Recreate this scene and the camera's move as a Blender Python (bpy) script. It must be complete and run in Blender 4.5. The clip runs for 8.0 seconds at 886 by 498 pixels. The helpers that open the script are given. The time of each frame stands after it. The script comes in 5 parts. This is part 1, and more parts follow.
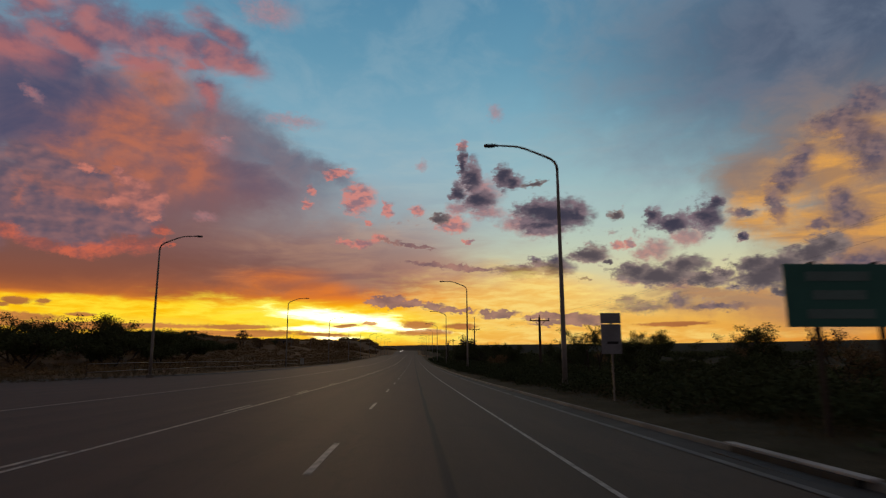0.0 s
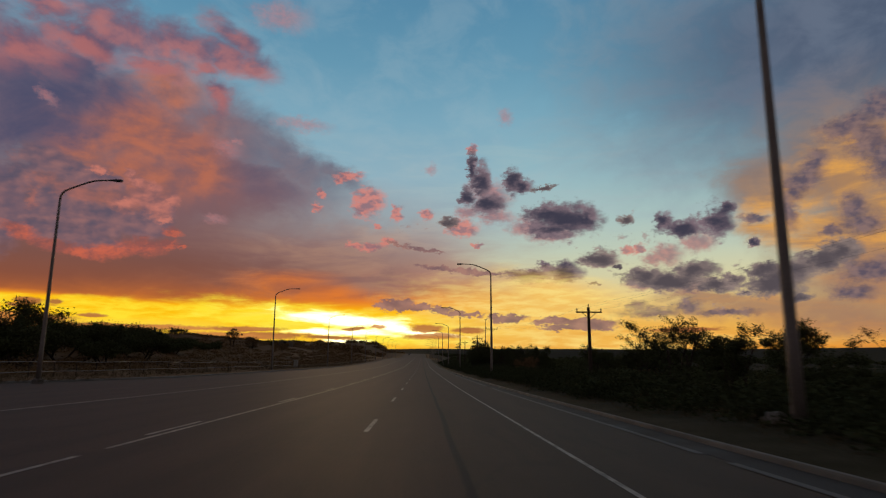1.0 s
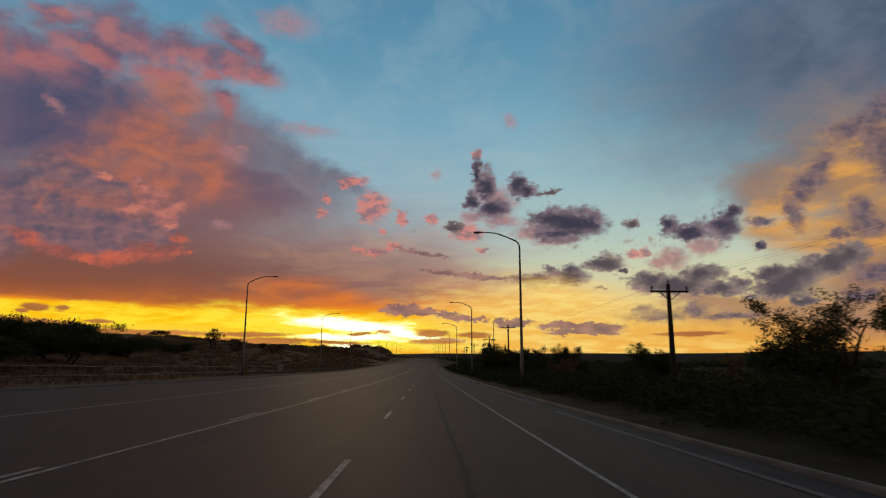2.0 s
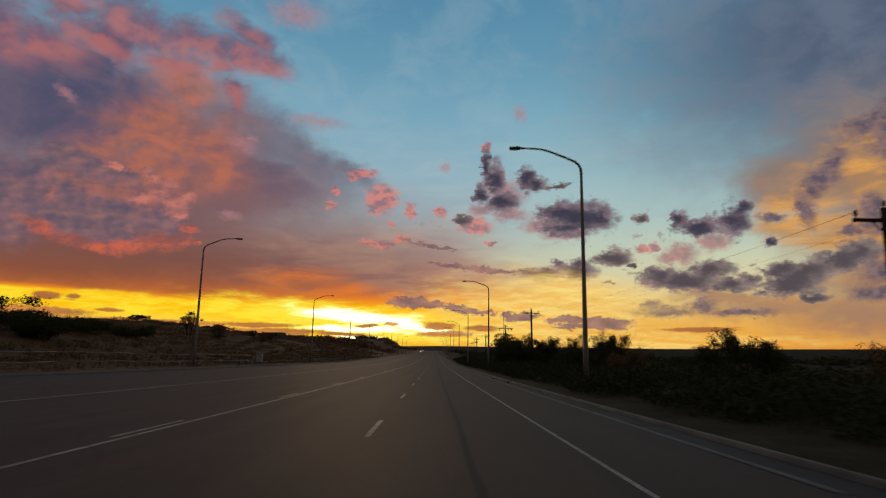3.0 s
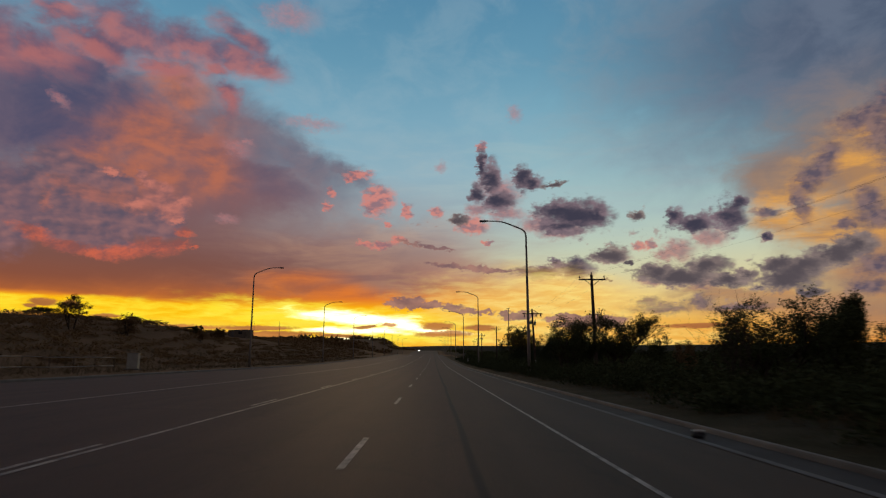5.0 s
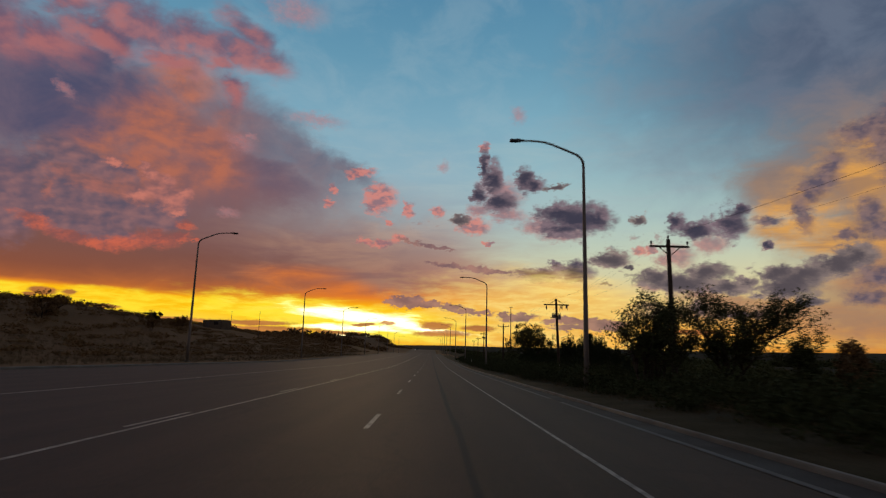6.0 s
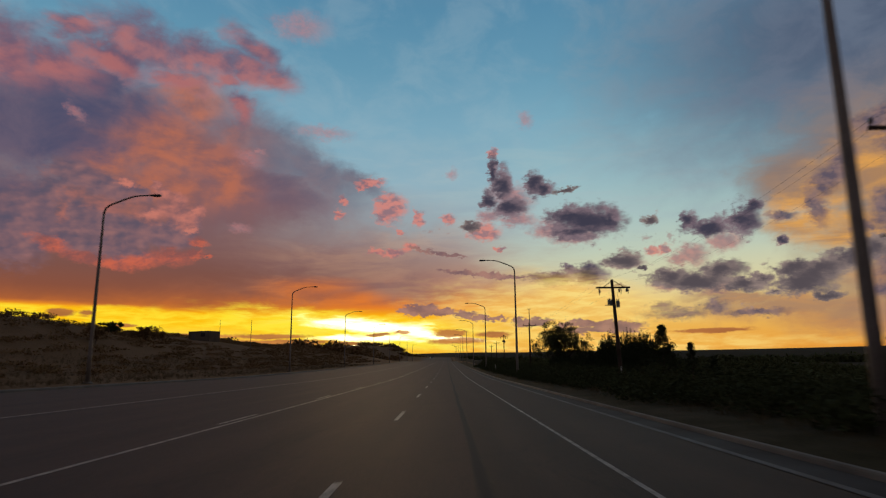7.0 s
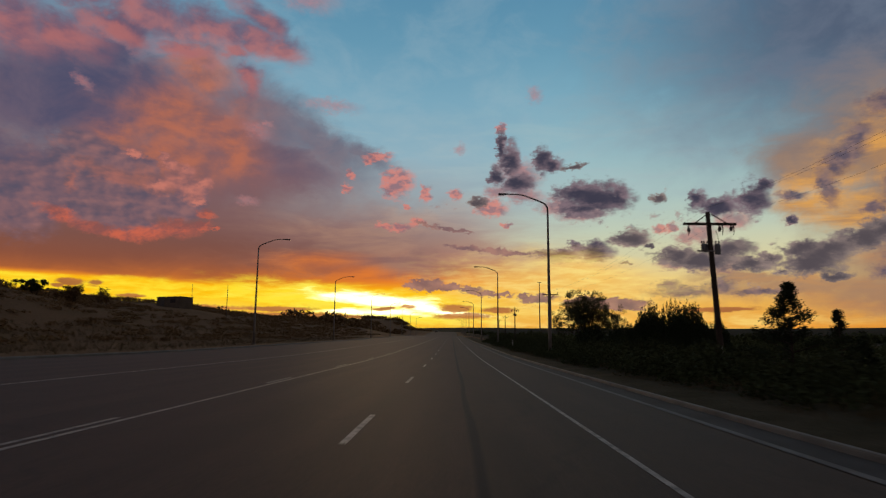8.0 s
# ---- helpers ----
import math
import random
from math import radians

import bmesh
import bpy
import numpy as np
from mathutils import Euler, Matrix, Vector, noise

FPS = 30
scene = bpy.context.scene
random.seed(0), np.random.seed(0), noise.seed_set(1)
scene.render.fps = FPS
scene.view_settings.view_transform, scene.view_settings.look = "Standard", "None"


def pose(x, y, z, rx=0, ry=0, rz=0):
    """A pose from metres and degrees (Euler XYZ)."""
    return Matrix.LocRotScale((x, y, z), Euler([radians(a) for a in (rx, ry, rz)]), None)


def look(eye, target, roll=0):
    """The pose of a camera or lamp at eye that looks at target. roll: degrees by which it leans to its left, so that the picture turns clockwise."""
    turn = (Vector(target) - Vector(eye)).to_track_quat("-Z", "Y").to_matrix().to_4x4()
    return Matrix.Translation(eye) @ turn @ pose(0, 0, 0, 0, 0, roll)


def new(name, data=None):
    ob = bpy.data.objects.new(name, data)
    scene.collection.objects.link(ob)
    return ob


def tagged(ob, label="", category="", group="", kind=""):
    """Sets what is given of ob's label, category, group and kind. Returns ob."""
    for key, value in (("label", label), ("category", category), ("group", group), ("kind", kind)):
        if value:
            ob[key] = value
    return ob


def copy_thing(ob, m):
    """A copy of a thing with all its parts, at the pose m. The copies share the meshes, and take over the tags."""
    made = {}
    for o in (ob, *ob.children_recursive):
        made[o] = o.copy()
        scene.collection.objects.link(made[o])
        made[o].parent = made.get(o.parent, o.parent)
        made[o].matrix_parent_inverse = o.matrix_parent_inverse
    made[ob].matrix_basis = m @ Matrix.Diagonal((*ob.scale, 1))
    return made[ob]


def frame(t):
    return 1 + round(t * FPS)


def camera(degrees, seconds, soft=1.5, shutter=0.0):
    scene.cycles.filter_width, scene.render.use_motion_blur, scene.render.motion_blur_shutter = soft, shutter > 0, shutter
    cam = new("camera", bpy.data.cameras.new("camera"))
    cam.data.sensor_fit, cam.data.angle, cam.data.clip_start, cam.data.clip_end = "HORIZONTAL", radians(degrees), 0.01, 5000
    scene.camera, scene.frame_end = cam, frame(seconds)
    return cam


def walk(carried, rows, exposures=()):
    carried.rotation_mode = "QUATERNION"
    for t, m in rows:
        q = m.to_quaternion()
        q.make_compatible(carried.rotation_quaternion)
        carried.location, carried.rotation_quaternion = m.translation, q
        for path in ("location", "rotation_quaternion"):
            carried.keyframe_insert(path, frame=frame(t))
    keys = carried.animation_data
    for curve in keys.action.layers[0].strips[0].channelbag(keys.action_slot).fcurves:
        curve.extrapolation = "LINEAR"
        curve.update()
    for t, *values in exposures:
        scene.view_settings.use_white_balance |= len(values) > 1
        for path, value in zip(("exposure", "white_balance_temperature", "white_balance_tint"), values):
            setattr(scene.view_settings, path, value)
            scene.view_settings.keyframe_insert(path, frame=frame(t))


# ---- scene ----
cam = camera(71.14, 8.0, soft=1.2, shutter=0.3)

# seconds, place, then heading to the left, pitch and lean in degrees
PATH = [
    (0, 0.146, 1.440, 1.268, -2.700, 10.205, -0.240),
    (0.5, 0.102, 10.900, 1.204, -2.593, 10.194, 0.045),
    (1.0, -0.040, 20.176, 1.142, -1.861, 10.553, 0.290),
    (1.2, 0.033, 23.966, 1.128, -1.677, 10.777, -0.144),
    (2.3, 0.010, 44.995, 1.048, -0.887, 10.992, 0.623),
    (2.5, -0.006, 48.859, 1.033, -1.047, 10.849, 1.606),
    (3, -0.007, 58.644, 0.996, -0.596, 10.323, 0.885),
    (3.5, 0.000, 68.571, 1.002, -0.020, 10.293, 1.122),
    (4, -0.033, 78.545, 1.015, -0.299, 10.620, 0.450),
    (4.5, -0.038, 88.586, 1.027, -0.846, 10.430, -0.586),
    (6, 0.003, 118.550, 1.126, -0.845, 10.303, 1.486),
    (6.5, 0.019, 128.661, 1.172, -0.600, 10.407, 1.374),
    (7, 0.108, 138.702, 1.217, 0.250, 10.980, -0.503),
    (7.5, 0.134, 149.009, 1.264, 1.014, 10.061, -0.077),
    (8, 0.222, 159.047, 1.324, 0.867, 8.695, 0.441),
]


def aimed(x, y, z, yaw, pitch, lean):
    a, b = radians(yaw), radians(pitch)
    eye = Vector((x, y, z))
    return look(eye, eye + Vector((-math.sin(a) * math.cos(b), math.cos(a) * math.cos(b), math.sin(b))), lean)


walk(cam, [(row[0], aimed(*row[1:])) for row in PATH])

BANK = [
    (-34.82, 10.49, 28.16, 7.2, 0), (-23.25, 14.4, 12.26, 4.49, 0), (-18.67, 16.4, 8.64, 2.91, -18), (-19.55, 9.39, 16.71, 3.19, 0),
    (-11.56, 7.35, 11.95, 1.53, 0), (-48.27, 11.1, 15.25, 8.86, 0), (-32.87, 19.65, 14.73, 5.01, 0), (-51.81, 18.39, 13.15, 9.13, 0),
]
HAZE = [
    (-4.34, 7.63, 9.98, 1.35, 0), (2.49, 8.29, 5.75, 0.73, -4), (-7.58, 10.11, 7.92, 2.07, 0), (-4.47, 11.27, 6.38, 1.56, 0),
]
CORE = [
    (-9.88, 4.2, 2.55, 0.36, -2), (-7.06, 3.93, 5.17, 0.56, -5), (-3.17, 3.41, 3.11, 0.41, -8), (-9.3, 2.74, 2.54, 0.3, 0),
    (-5.73, 2.84, 3.61, 0.31, 0), (-7.23, 1.98, 2.04, 0.2, 0), (-0.04, 2.81, 3.11, 0.21, -4),
]
SLATE = [
    (-31.69, 21.24, 4.38, 2.29, 0), (-35.09, 18.35, 3.81, 2.43, 0), (-29.26, 25.0, 1.22, 1.41, -30), (-32.15, 18.35, 3.34, 1.18, 0),
    (-36.83, 12.61, 3.55, 2.42, 0), (-30.68, 22.96, 1.96, 1.04, 0),
]
AMBER = [
    (-24.83, 18.76, 5.19, 3.4, 0), (-23.57, 22.4, 2.69, 2.01, 0), (-28.1, 19.57, 3.26, 1.75, 10), (-20.35, 16.3, 2.54, 1.81, -20),
    (-25.63, 15.42, 4.63, 2.05, 0), (-29.63, 16.41, 2.35, 1.22, 0), (-30.59, 18.22, 2.31, 1.29, 0),
]
CRIMSON = [
    (-33.89, 23.83, 2.55, 1.28, -8), (-30.49, 24.91, 2.97, 1.07, -6), (-27.31, 26.73, 5.11, 1.59, -12), (-22.73, 26.15, 4.14, 1.4, -16),
    (-18.86, 25.67, 3.41, 1.09, -16), (-16.09, 25.36, 1.91, 1.11, -12), (-18.23, 27.26, 2.86, 1.21, -33), (-33.06, 26.51, 2.26, 0.79, 0),
    (-19.22, 22.52, 0.96, 1.2, 0), (-20.49, 24.73, 1.42, 0.63, -10), (-37.49, 23.8, 2.66, 2.28, 0), (-24.87, 24.41, 2.65, 0.88, -8),
    ]
CUMULUS = [
    (-31.77, 15.39, 2.3, 1.2, -12), (-29.27, 14.77, 1.64, 0.79, -28), (-27.22, 14.43, 1.22, 0.73, -30), (-33.1, 13.22, 1.78, 2.12, 0),
    (-31.13, 11.98, 2.79, 1.56, 0), (-27.97, 11.46, 2.98, 1.35, -6), (-24.87, 11.32, 2.31, 1.02, -4), (-35.67, 11.14, 2.98, 3.08, 0),
    (-23.66, 12.38, 1.46, 1.22, 0), (-31.87, 10.13, 2.18, 0.69, -8), (-28.62, 9.81, 2.73, 0.8, -6),
]
SALMON = [
    (-29.74, 13.5, 2.39, 0.71, -6), (-26.72, 13.44, 1.72, 0.91, -20), (-31.71, 14.09, 0.96, 0.68, 0), (-32.68, 12.64, 0.5, 0.94, 0),
]
EMBER = [
    (-33.04, 9.87, 1.41, 0.6, -14), (-31.23, 9.2, 1.65, 0.48, -14), (-29.11, 8.78, 1.92, 0.45, -10), (-26.95, 8.96, 1.8, 0.59, 2),
    (-24.52, 9.58, 1.89, 0.7, 4), (-22.38, 9.88, 0.96, 0.42, 0), (-22.32, 10.89, 0.96, 0.38, 0), (-21.3, 9.63, 0.45, 0.14, 0),
]
BILLOW = [
    (-24.5, 13.7, 1.54, 1.21, -14), (-23.39, 12.83, 0.87, 0.94, 0), (-22.4, 13.69, 0.62, 0.66, 0), (-25.93, 15.52, 0.5, 0.32, 0),
    (-25.28, 14.77, 0.76, 0.55, 0), (-26.07, 13.19, 0.83, 0.55, 0), (-22.89, 12.03, 0.52, 0.42, 0), (-24.13, 14.45, 0.69, 0.55, 0),
    (-28.24, 15.37, 0.56, 0.36, -20),
]
GLOW = [
    (-12.19, 7.35, 3.69, 0.75, 0), (-8.92, 6.52, 3.02, 0.72, -6),
]
PUFF = [
    (-7.09, 17.06, 1.45, 0.46, 10), (-8.13, 16.49, 0.64, 0.31, 20), (-5.13, 14.78, 1.45, 1.5, 0), (-5.91, 14.23, 0.96, 0.93, 0),
    (-9.61, 15.37, 0.42, 0.66, 20), (-9.91, 13.92, 0.42, 0.41, 0), (-2.52, 13.83, 0.54, 0.78, 0), (-4.24, 12.53, 0.37, 0.26, 0),
    (0.27, 13.69, 0.64, 0.52, 0), (3.61, 12.38, 1.7, 0.78, 0), (2.86, 12.89, 0.85, 0.52, 0), (5.11, 10.87, 0.63, 0.21, 0),
    (-4.97, 10.63, 1.59, 0.42, 6), (-6.56, 10.67, 0.84, 0.31, 0), (-3.3, 11.1, 0.85, 0.36, 0), (4.69, 19.8, 0.49, 0.46, 0),
    (18.78, 10.16, 0.76, 0.45, 0), (19.83, 10.27, 0.56, 0.49, 0),
]
DARK = [
    (5.51, 16.73, 0.86, 1.74, 0), (4.64, 18.17, 0.43, 1.43, 0), (6.16, 14.66, 1.59, 0.88, 0), (4.12, 15.34, 0.75, 0.72, 0),
    (8.56, 16.68, 0.85, 1.22, 0), (9.45, 16.25, 0.95, 0.66, 0), (13.19, 13.03, 3.11, 1.47, 0), (11.92, 13.63, 2.45, 0.82, 0),
    (11.64, 12.2, 1.84, 0.66, 0), (15.06, 13.06, 1.2, 0.91, 0), (23.52, 11.78, 1.78, 0.82, 0), (26.19, 12.06, 1.37, 1.31, 20),
    (27.13, 13.2, 0.76, 0.6, 0), (21.95, 12.55, 0.74, 0.78, 0), (28.86, 10.13, 0.53, 0.37, 0), (9.78, 8.02, 2.44, 0.57, 0),
    (12.83, 8.3, 1.8, 0.87, 0), (11.33, 8.83, 0.71, 0.41, 0),
]
DARKER = [
    (16.24, 9.45, 1.65, 0.7, 0), (17.77, 8.7, 0.38, 0.2, 0), (18.65, 12.85, 0.67, 0.4, 0), (2.43, 12.99, 0.86, 0.47, 0),
    (22.37, 7.24, 3.43, 0.97, 0), (24.2, 7.99, 1.99, 0.95, 0), (20.1, 7.75, 1.84, 0.69, 0), (25.87, 6.75, 1.68, 0.66, 0),
    (29.98, 6.59, 2.4, 0.99, 0), (31.23, 7.43, 2.27, 1.07, 12), (33.58, 8.3, 1.81, 0.96, 22), (35.27, 8.91, 1.26, 0.94, 0),
    (29.67, 7.74, 1.96, 0.64, 0), (15.54, 7.25, 0.59, 0.2, 0), (11.44, 15.99, 1.14, 0.25, 10), (31.65, 5.49, 1.13, 0.35, 0),
    (27.16, 7.17, 0.83, 0.42, 0), (27.92, 5.98, 0.57, 0.23, 0),
]
ROSE = [
    (6.79, 13.52, 1.79, 0.72, 0), (4.13, 13.94, 1.17, 0.62, 0), (9.83, 12.55, 1.76, 1.03, 0), (11.89, 11.69, 2.53, 0.61, 0),
    (24.56, 10.46, 1.48, 0.86, 0), (21.94, 9.54, 1.45, 0.97, 0), (20.86, 9.19, 1.01, 0.59, 0), (20.29, 6.86, 2.1, 0.49, 0),
    (28.85, 9.9, 0.41, 0.28, 0), (6.16, 15.33, 2.13, 1.54, 0), (16.33, 9.14, 1.65, 0.5, 0), (23.25, 6.83, 3.04, 0.67, 0),
]
GOLD = [
    (35.61, 14.69, 3.78, 2.11, 0), (31.66, 13.01, 3.39, 1.16, 8), (34.16, 10.75, 4.52, 1.3, 0), (37.66, 17.3, 2.67, 1.63, 0),
    (38.69, 10.46, 4.59, 2.45, 0), (31.12, 11.17, 2.68, 0.67, 0),
]
VEIL = [
    (34.92, 15.23, 5.79, 4.65, 0), (38.23, 12.6, 7.47, 7.71, 0), (30.61, 14.94, 3.87, 2.68, 0),
]
PEACH = [
    (29.46, 4.79, 7, 1.36, 0), (34.66, 4, 6.5, 1.71, 0), (25.37, 5.59, 4.93, 0.66, 0), (36.97, 6.45, 5.03, 2.5, 0),
]
PLUM = [
    (36.14, 18.36, 1.49, 0.91, 14), (37.66, 17.3, 1.69, 1.63, 0), (33.84, 15.83, 1.27, 0.78, 40), (32.56, 14.46, 1.14, 0.97, 45),
    (31.63, 12.57, 0.7, 1.51, 10), (36.27, 12.02, 0.9, 1.18, 0), (34.5, 10.49, 0.72, 0.39, 0), (35.52, 5.68, 1.51, 0.68, 0),
    (29.17, 12.13, 1.06, 0.37, 0), (37.04, 7.28, 2.29, 0.92, 0), (20.19, 4.57, 2.8, 0.49, 0), (19.05, 5.07, 1.12, 0.44, 0),
    (23.38, 5.01, 1.14, 0.71, 0), (26.36, 4.35, 2.47, 0.32, 0),
    (36.56, 18.42, 2.36, 1.02, 14), (38.75, 19.32, 1.63, 1.32, 0), (38.7, 15.7, 1.43, 2.09, 0), (36.69, 10.81, 1.55, 0.96, 0), (33.2, 14.88, 1.45, 0.89, 32),
]
STREAK = [
    (-1.13, 5.11, 3.24, 0.41, 0), (-2.45, 5.55, 1.78, 0.47, 0), (-3.22, 5.27, 1.57, 0.31, 0), (3.57, 4.62, 2.59, 0.26, 0),
    (1.48, 5, 1.56, 0.36, 0), (7.96, 4.11, 2.03, 0.41, 0), (6.93, 4.2, 1.03, 0.36, 0), (11.75, 3.83, 2.47, 0.4, 0),
    (14.95, 3.65, 2.88, 0.45, 0), (14.21, 3.29, 4.08, 0.25, 0), (0.34, 10.46, 1.91, 0.21, -12), (-2.33, 10.81, 1.38, 0.16, -14),
    (3.54, 8.57, 4.7, 0.31, -6),
]
SCUD = [
    (18.8, 10.66, 14.14, 5.43, 0), (27.63, 7.84, 7.69, 3.24, 0), (5.09, 15.08, 5.82, 4.61, 0), (23.16, 5.16, 8.26, 1.91, 0),
    (11.32, 8.31, 6.91, 3.08, 0), (-1.31, 12.41, 4.81, 2.6, 0),
]
WISP = [
    (-32.1, 4.68, 0.91, 0.26, 0), (-30.28, 4.63, 0.47, 0.22, 0), (-32.92, 4.36, 0.44, 0.17, 0), (-27.55, 3.85, 0.91, 0.14, 0),
    (-32.89, 3.44, 3.62, 0.35, 0), (-34.28, 2.93, 2.93, 0.25, 0), (-26.13, 2.91, 8.93, 0.28, 0), (-15.74, 2.99, 2.92, 0.25, 0),
    (-15.21, 2.37, 4.42, 0.25, 0), (-6.26, 3.18, 0.92, 0.18, 0), (-3.94, 3.29, 0.67, 0.15, 0), (0.47, 3.23, 1.35, 0.31, 0),
    (1, 2.57, 2.28, 0.26, 0), (-8.26, 2.26, 2.34, 0.18, 0), (4.1, 3.14, 1.34, 0.21, 0), (23.05, 3.02, 2.59, 0.19, 0),
    (-30.82, 1.71, 7.78, 0.31, 0), (-21.26, 1.97, 5.58, 0.29, 0),
]
SMOKE = [
    (-16.5, 19.71, 3.67, 1.82, -24), (-12.4, 18.02, 4.82, 1.48, -22), (-8.75, 17.25, 2.61, 0.91, -20), (-14.83, 16.34, 5.91, 1.58, -8),
    (-18.99, 20.52, 1.33, 1.88, 0),
]
FAINT = [
    (-11.51, 21.3, 2.33, 0.53, -4), (-14.15, 30.08, 2.51, 1.15, 0), (-18.38, 18.54, 1.24, 0.57, -8), (7.83, 22.5, 0.66, 0.7, 0),
    (0.78, 17.84, 0.48, 0.46, 0), (-32.44, 20.38, 0.81, 0.38, -40), (-17.45, 19.17, 0.48, 0.29, 0), (-18.7, 12.39, 0.84, 0.39, 0),
]

# ---------------------------------------------------------------- sky and light
def srgb(r, g, b, k=1.0):
    def lin(v):
        v = v / 255.0
        return v / 12.92 if v <= 0.04045 else ((v + 0.055) / 1.055) ** 2.4
    return (lin(r) * k, lin(g) * k, lin(b) * k, 1.0)


world = bpy.data.worlds.new("evening_sky")
scene.world = world
world.use_nodes = True
WT = world.node_tree
WT.nodes.clear()


def plug(tree, socket, value):
    if isinstance(value, bpy.types.NodeSocket):
        tree.links.new(value, socket)
    else:
        socket.default_value = value


def wmath(op, a, b=0.0, c=0.0, clamp=False):
    n = WT.nodes.new("ShaderNodeMath")
    n.operation, n.use_clamp = op, clamp
    for s, v in zip(n.inputs, (a, b, c)):
        plug(WT, s, v)
    return n.outputs[0]


def wvec(op, a, b=(0, 0, 0), out=0):
    n = WT.nodes.new("ShaderNodeVectorMath")
    n.operation = op
    plug(WT, n.inputs[0], a)
    plug(WT, n.inputs[1], b)
    return n.outputs[out]


def wmix(f, a, b):
    n = WT.nodes.new("ShaderNodeMix")
    n.data_type = "RGBA"
    plug(WT, n.inputs[0], f)
    plug(WT, n.inputs[6], a)
    plug(WT, n.inputs[7], b)
    return n.outputs[2]


def wsmooth(x, lo, hi, to0=0.0, to1=1.0):
    n = WT.nodes.new("ShaderNodeMapRange")
    n.interpolation_type = "SMOOTHSTEP"
    for s, v in zip(n.inputs[:5], (x, lo, hi, to0, to1)):
        plug(WT, s, v)
    return n.outputs[0]


def wnoise(v, scale, detail=6.0, rough=0.55, distortion=0.0):
    n = WT.nodes.new("ShaderNodeTexNoise")
    n.inputs["Scale"].default_value = scale
    n.inputs["Detail"].default_value = detail
    n.inputs["Roughness"].default_value = rough
    n.inputs["Distortion"].default_value = distortion
    WT.links.new(v, n.inputs["Vector"])
    return n.outputs[0], n.outputs[1]


def wramp(x, top, stops):
    """Colour by x degrees, from 0 to top."""
    n = WT.nodes.new("ShaderNodeValToRGB")
    r = n.color_ramp
    r.interpolation = "LINEAR"
    while len(r.elements) < len(stops):
        r.elements.new(0.5)
    for e, (at, col) in zip(r.elements, stops):
        e.position, e.color = at / top, srgb(*col)
    WT.links.new(wmath("DIVIDE", x, top, clamp=True), n.inputs[0])
    return n.outputs[0]


coord = WT.nodes.new("ShaderNodeTexCoord").outputs["Generated"]
split = WT.nodes.new("ShaderNodeSeparateXYZ")
WT.links.new(coord, split.inputs[0])
SX, SY, SZ = split.outputs
AZ = wmath("MULTIPLY", wmath("ARCTAN2", SX, SY), 180 / math.pi)
EL = wmath("MULTIPLY", wmath("ARCSINE", SZ), 180 / math.pi)
join = WT.nodes.new("ShaderNodeCombineXYZ")
WT.links.new(AZ, join.inputs[0])
WT.links.new(EL, join.inputs[1])
POS = join.outputs[0]
FLAT = wvec("MULTIPLY", POS, (1.0, 1.6, 1.0))
STRETCH = wvec("MULTIPLY", POS, (1.0, 5.0, 1.0))

puffs, puffs_c = wnoise(FLAT, 0.55, 7.0, 0.62, 0.2)
billow, billow_c = wnoise(FLAT, 0.16, 6.0, 0.6, 0.4)
fine, fine_c = wnoise(FLAT, 1.7, 6.0, 0.65)
streaky, streaky_c = wnoise(STRETCH, 0.12, 6.0, 0.6, 0.5)


def wcells(v, scale):
    """Rounded lumps, as on the rim of a cumulus: 1 at a lump's heart."""
    n = WT.nodes.new("ShaderNodeTexVoronoi")
    n.feature = "SMOOTH_F1"
    n.inputs["Scale"].default_value = scale
    n.inputs["Smoothness"].default_value = 0.35
    n.inputs["Detail"].default_value = 2.0
    n.inputs["Roughness"].default_value = 0.5
    WT.links.new(v, n.inputs["Vector"])
    return wmath("SUBTRACT", 1.0, n.outputs["Distance"])


LUMPY = wvec("ADD", FLAT, wvec("MULTIPLY", wvec("SUBTRACT", puffs_c, (0.5, 0.5, 0.5)), (1.2, 1.2, 0.0)))
lumps = wcells(LUMPY, 0.85)
ragged = wmath("ADD", wmath("MULTIPLY_ADD", puffs, 0.45, wmath("MULTIPLY", fine, 0.37)), wmath("MULTIPLY", lumps, 0.18))

# shading of the billows: brighter where the cloud thins out towards the sun
to_sun = wvec("NORMALIZE", wvec("SUBTRACT", (-7.4, 0.5, 0.0), POS))
puffs_sunward, _ = wnoise(wvec("ADD", FLAT, wvec("MULTIPLY", to_sun, (0.6, 0.8, 0.0))), 0.55, 2.5, 0.5, 0.2)
billow_sunward, _ = wnoise(wvec("ADD", FLAT, wvec("MULTIPLY", to_sun, (1.6, 2.0, 0.0))), 0.16, 4.0, 0.55, 0.4)
puffs_low, _ = wnoise(FLAT, 0.55, 2.5, 0.5, 0.2)
lumps_sunward = wcells(wvec("ADD", LUMPY, wvec("MULTIPLY", to_sun, (0.3, 0.45, 0.0))), 0.85)
relief = wmath("MULTIPLY_ADD", wmath("SUBTRACT", puffs_low, puffs_sunward), 1.6, wmath("MULTIPLY_ADD", wmath("SUBTRACT", lumps, lumps_sunward), 0.9, 0.5))
mid_low, _ = wnoise(FLAT, 0.3, 4.0, 0.55, 0.3)
mid_sunward, _ = wnoise(wvec("ADD", FLAT, wvec("MULTIPLY", to_sun, (0.9, 1.3, 0.0))), 0.3, 4.0, 0.55, 0.3)
relief_mid = wmath("MULTIPLY_ADD", wmath("SUBTRACT", mid_low, mid_sunward), 2.2, wmath("MULTIPLY_ADD", wmath("SUBTRACT", puffs_low, puffs_sunward), 0.5, 0.5))
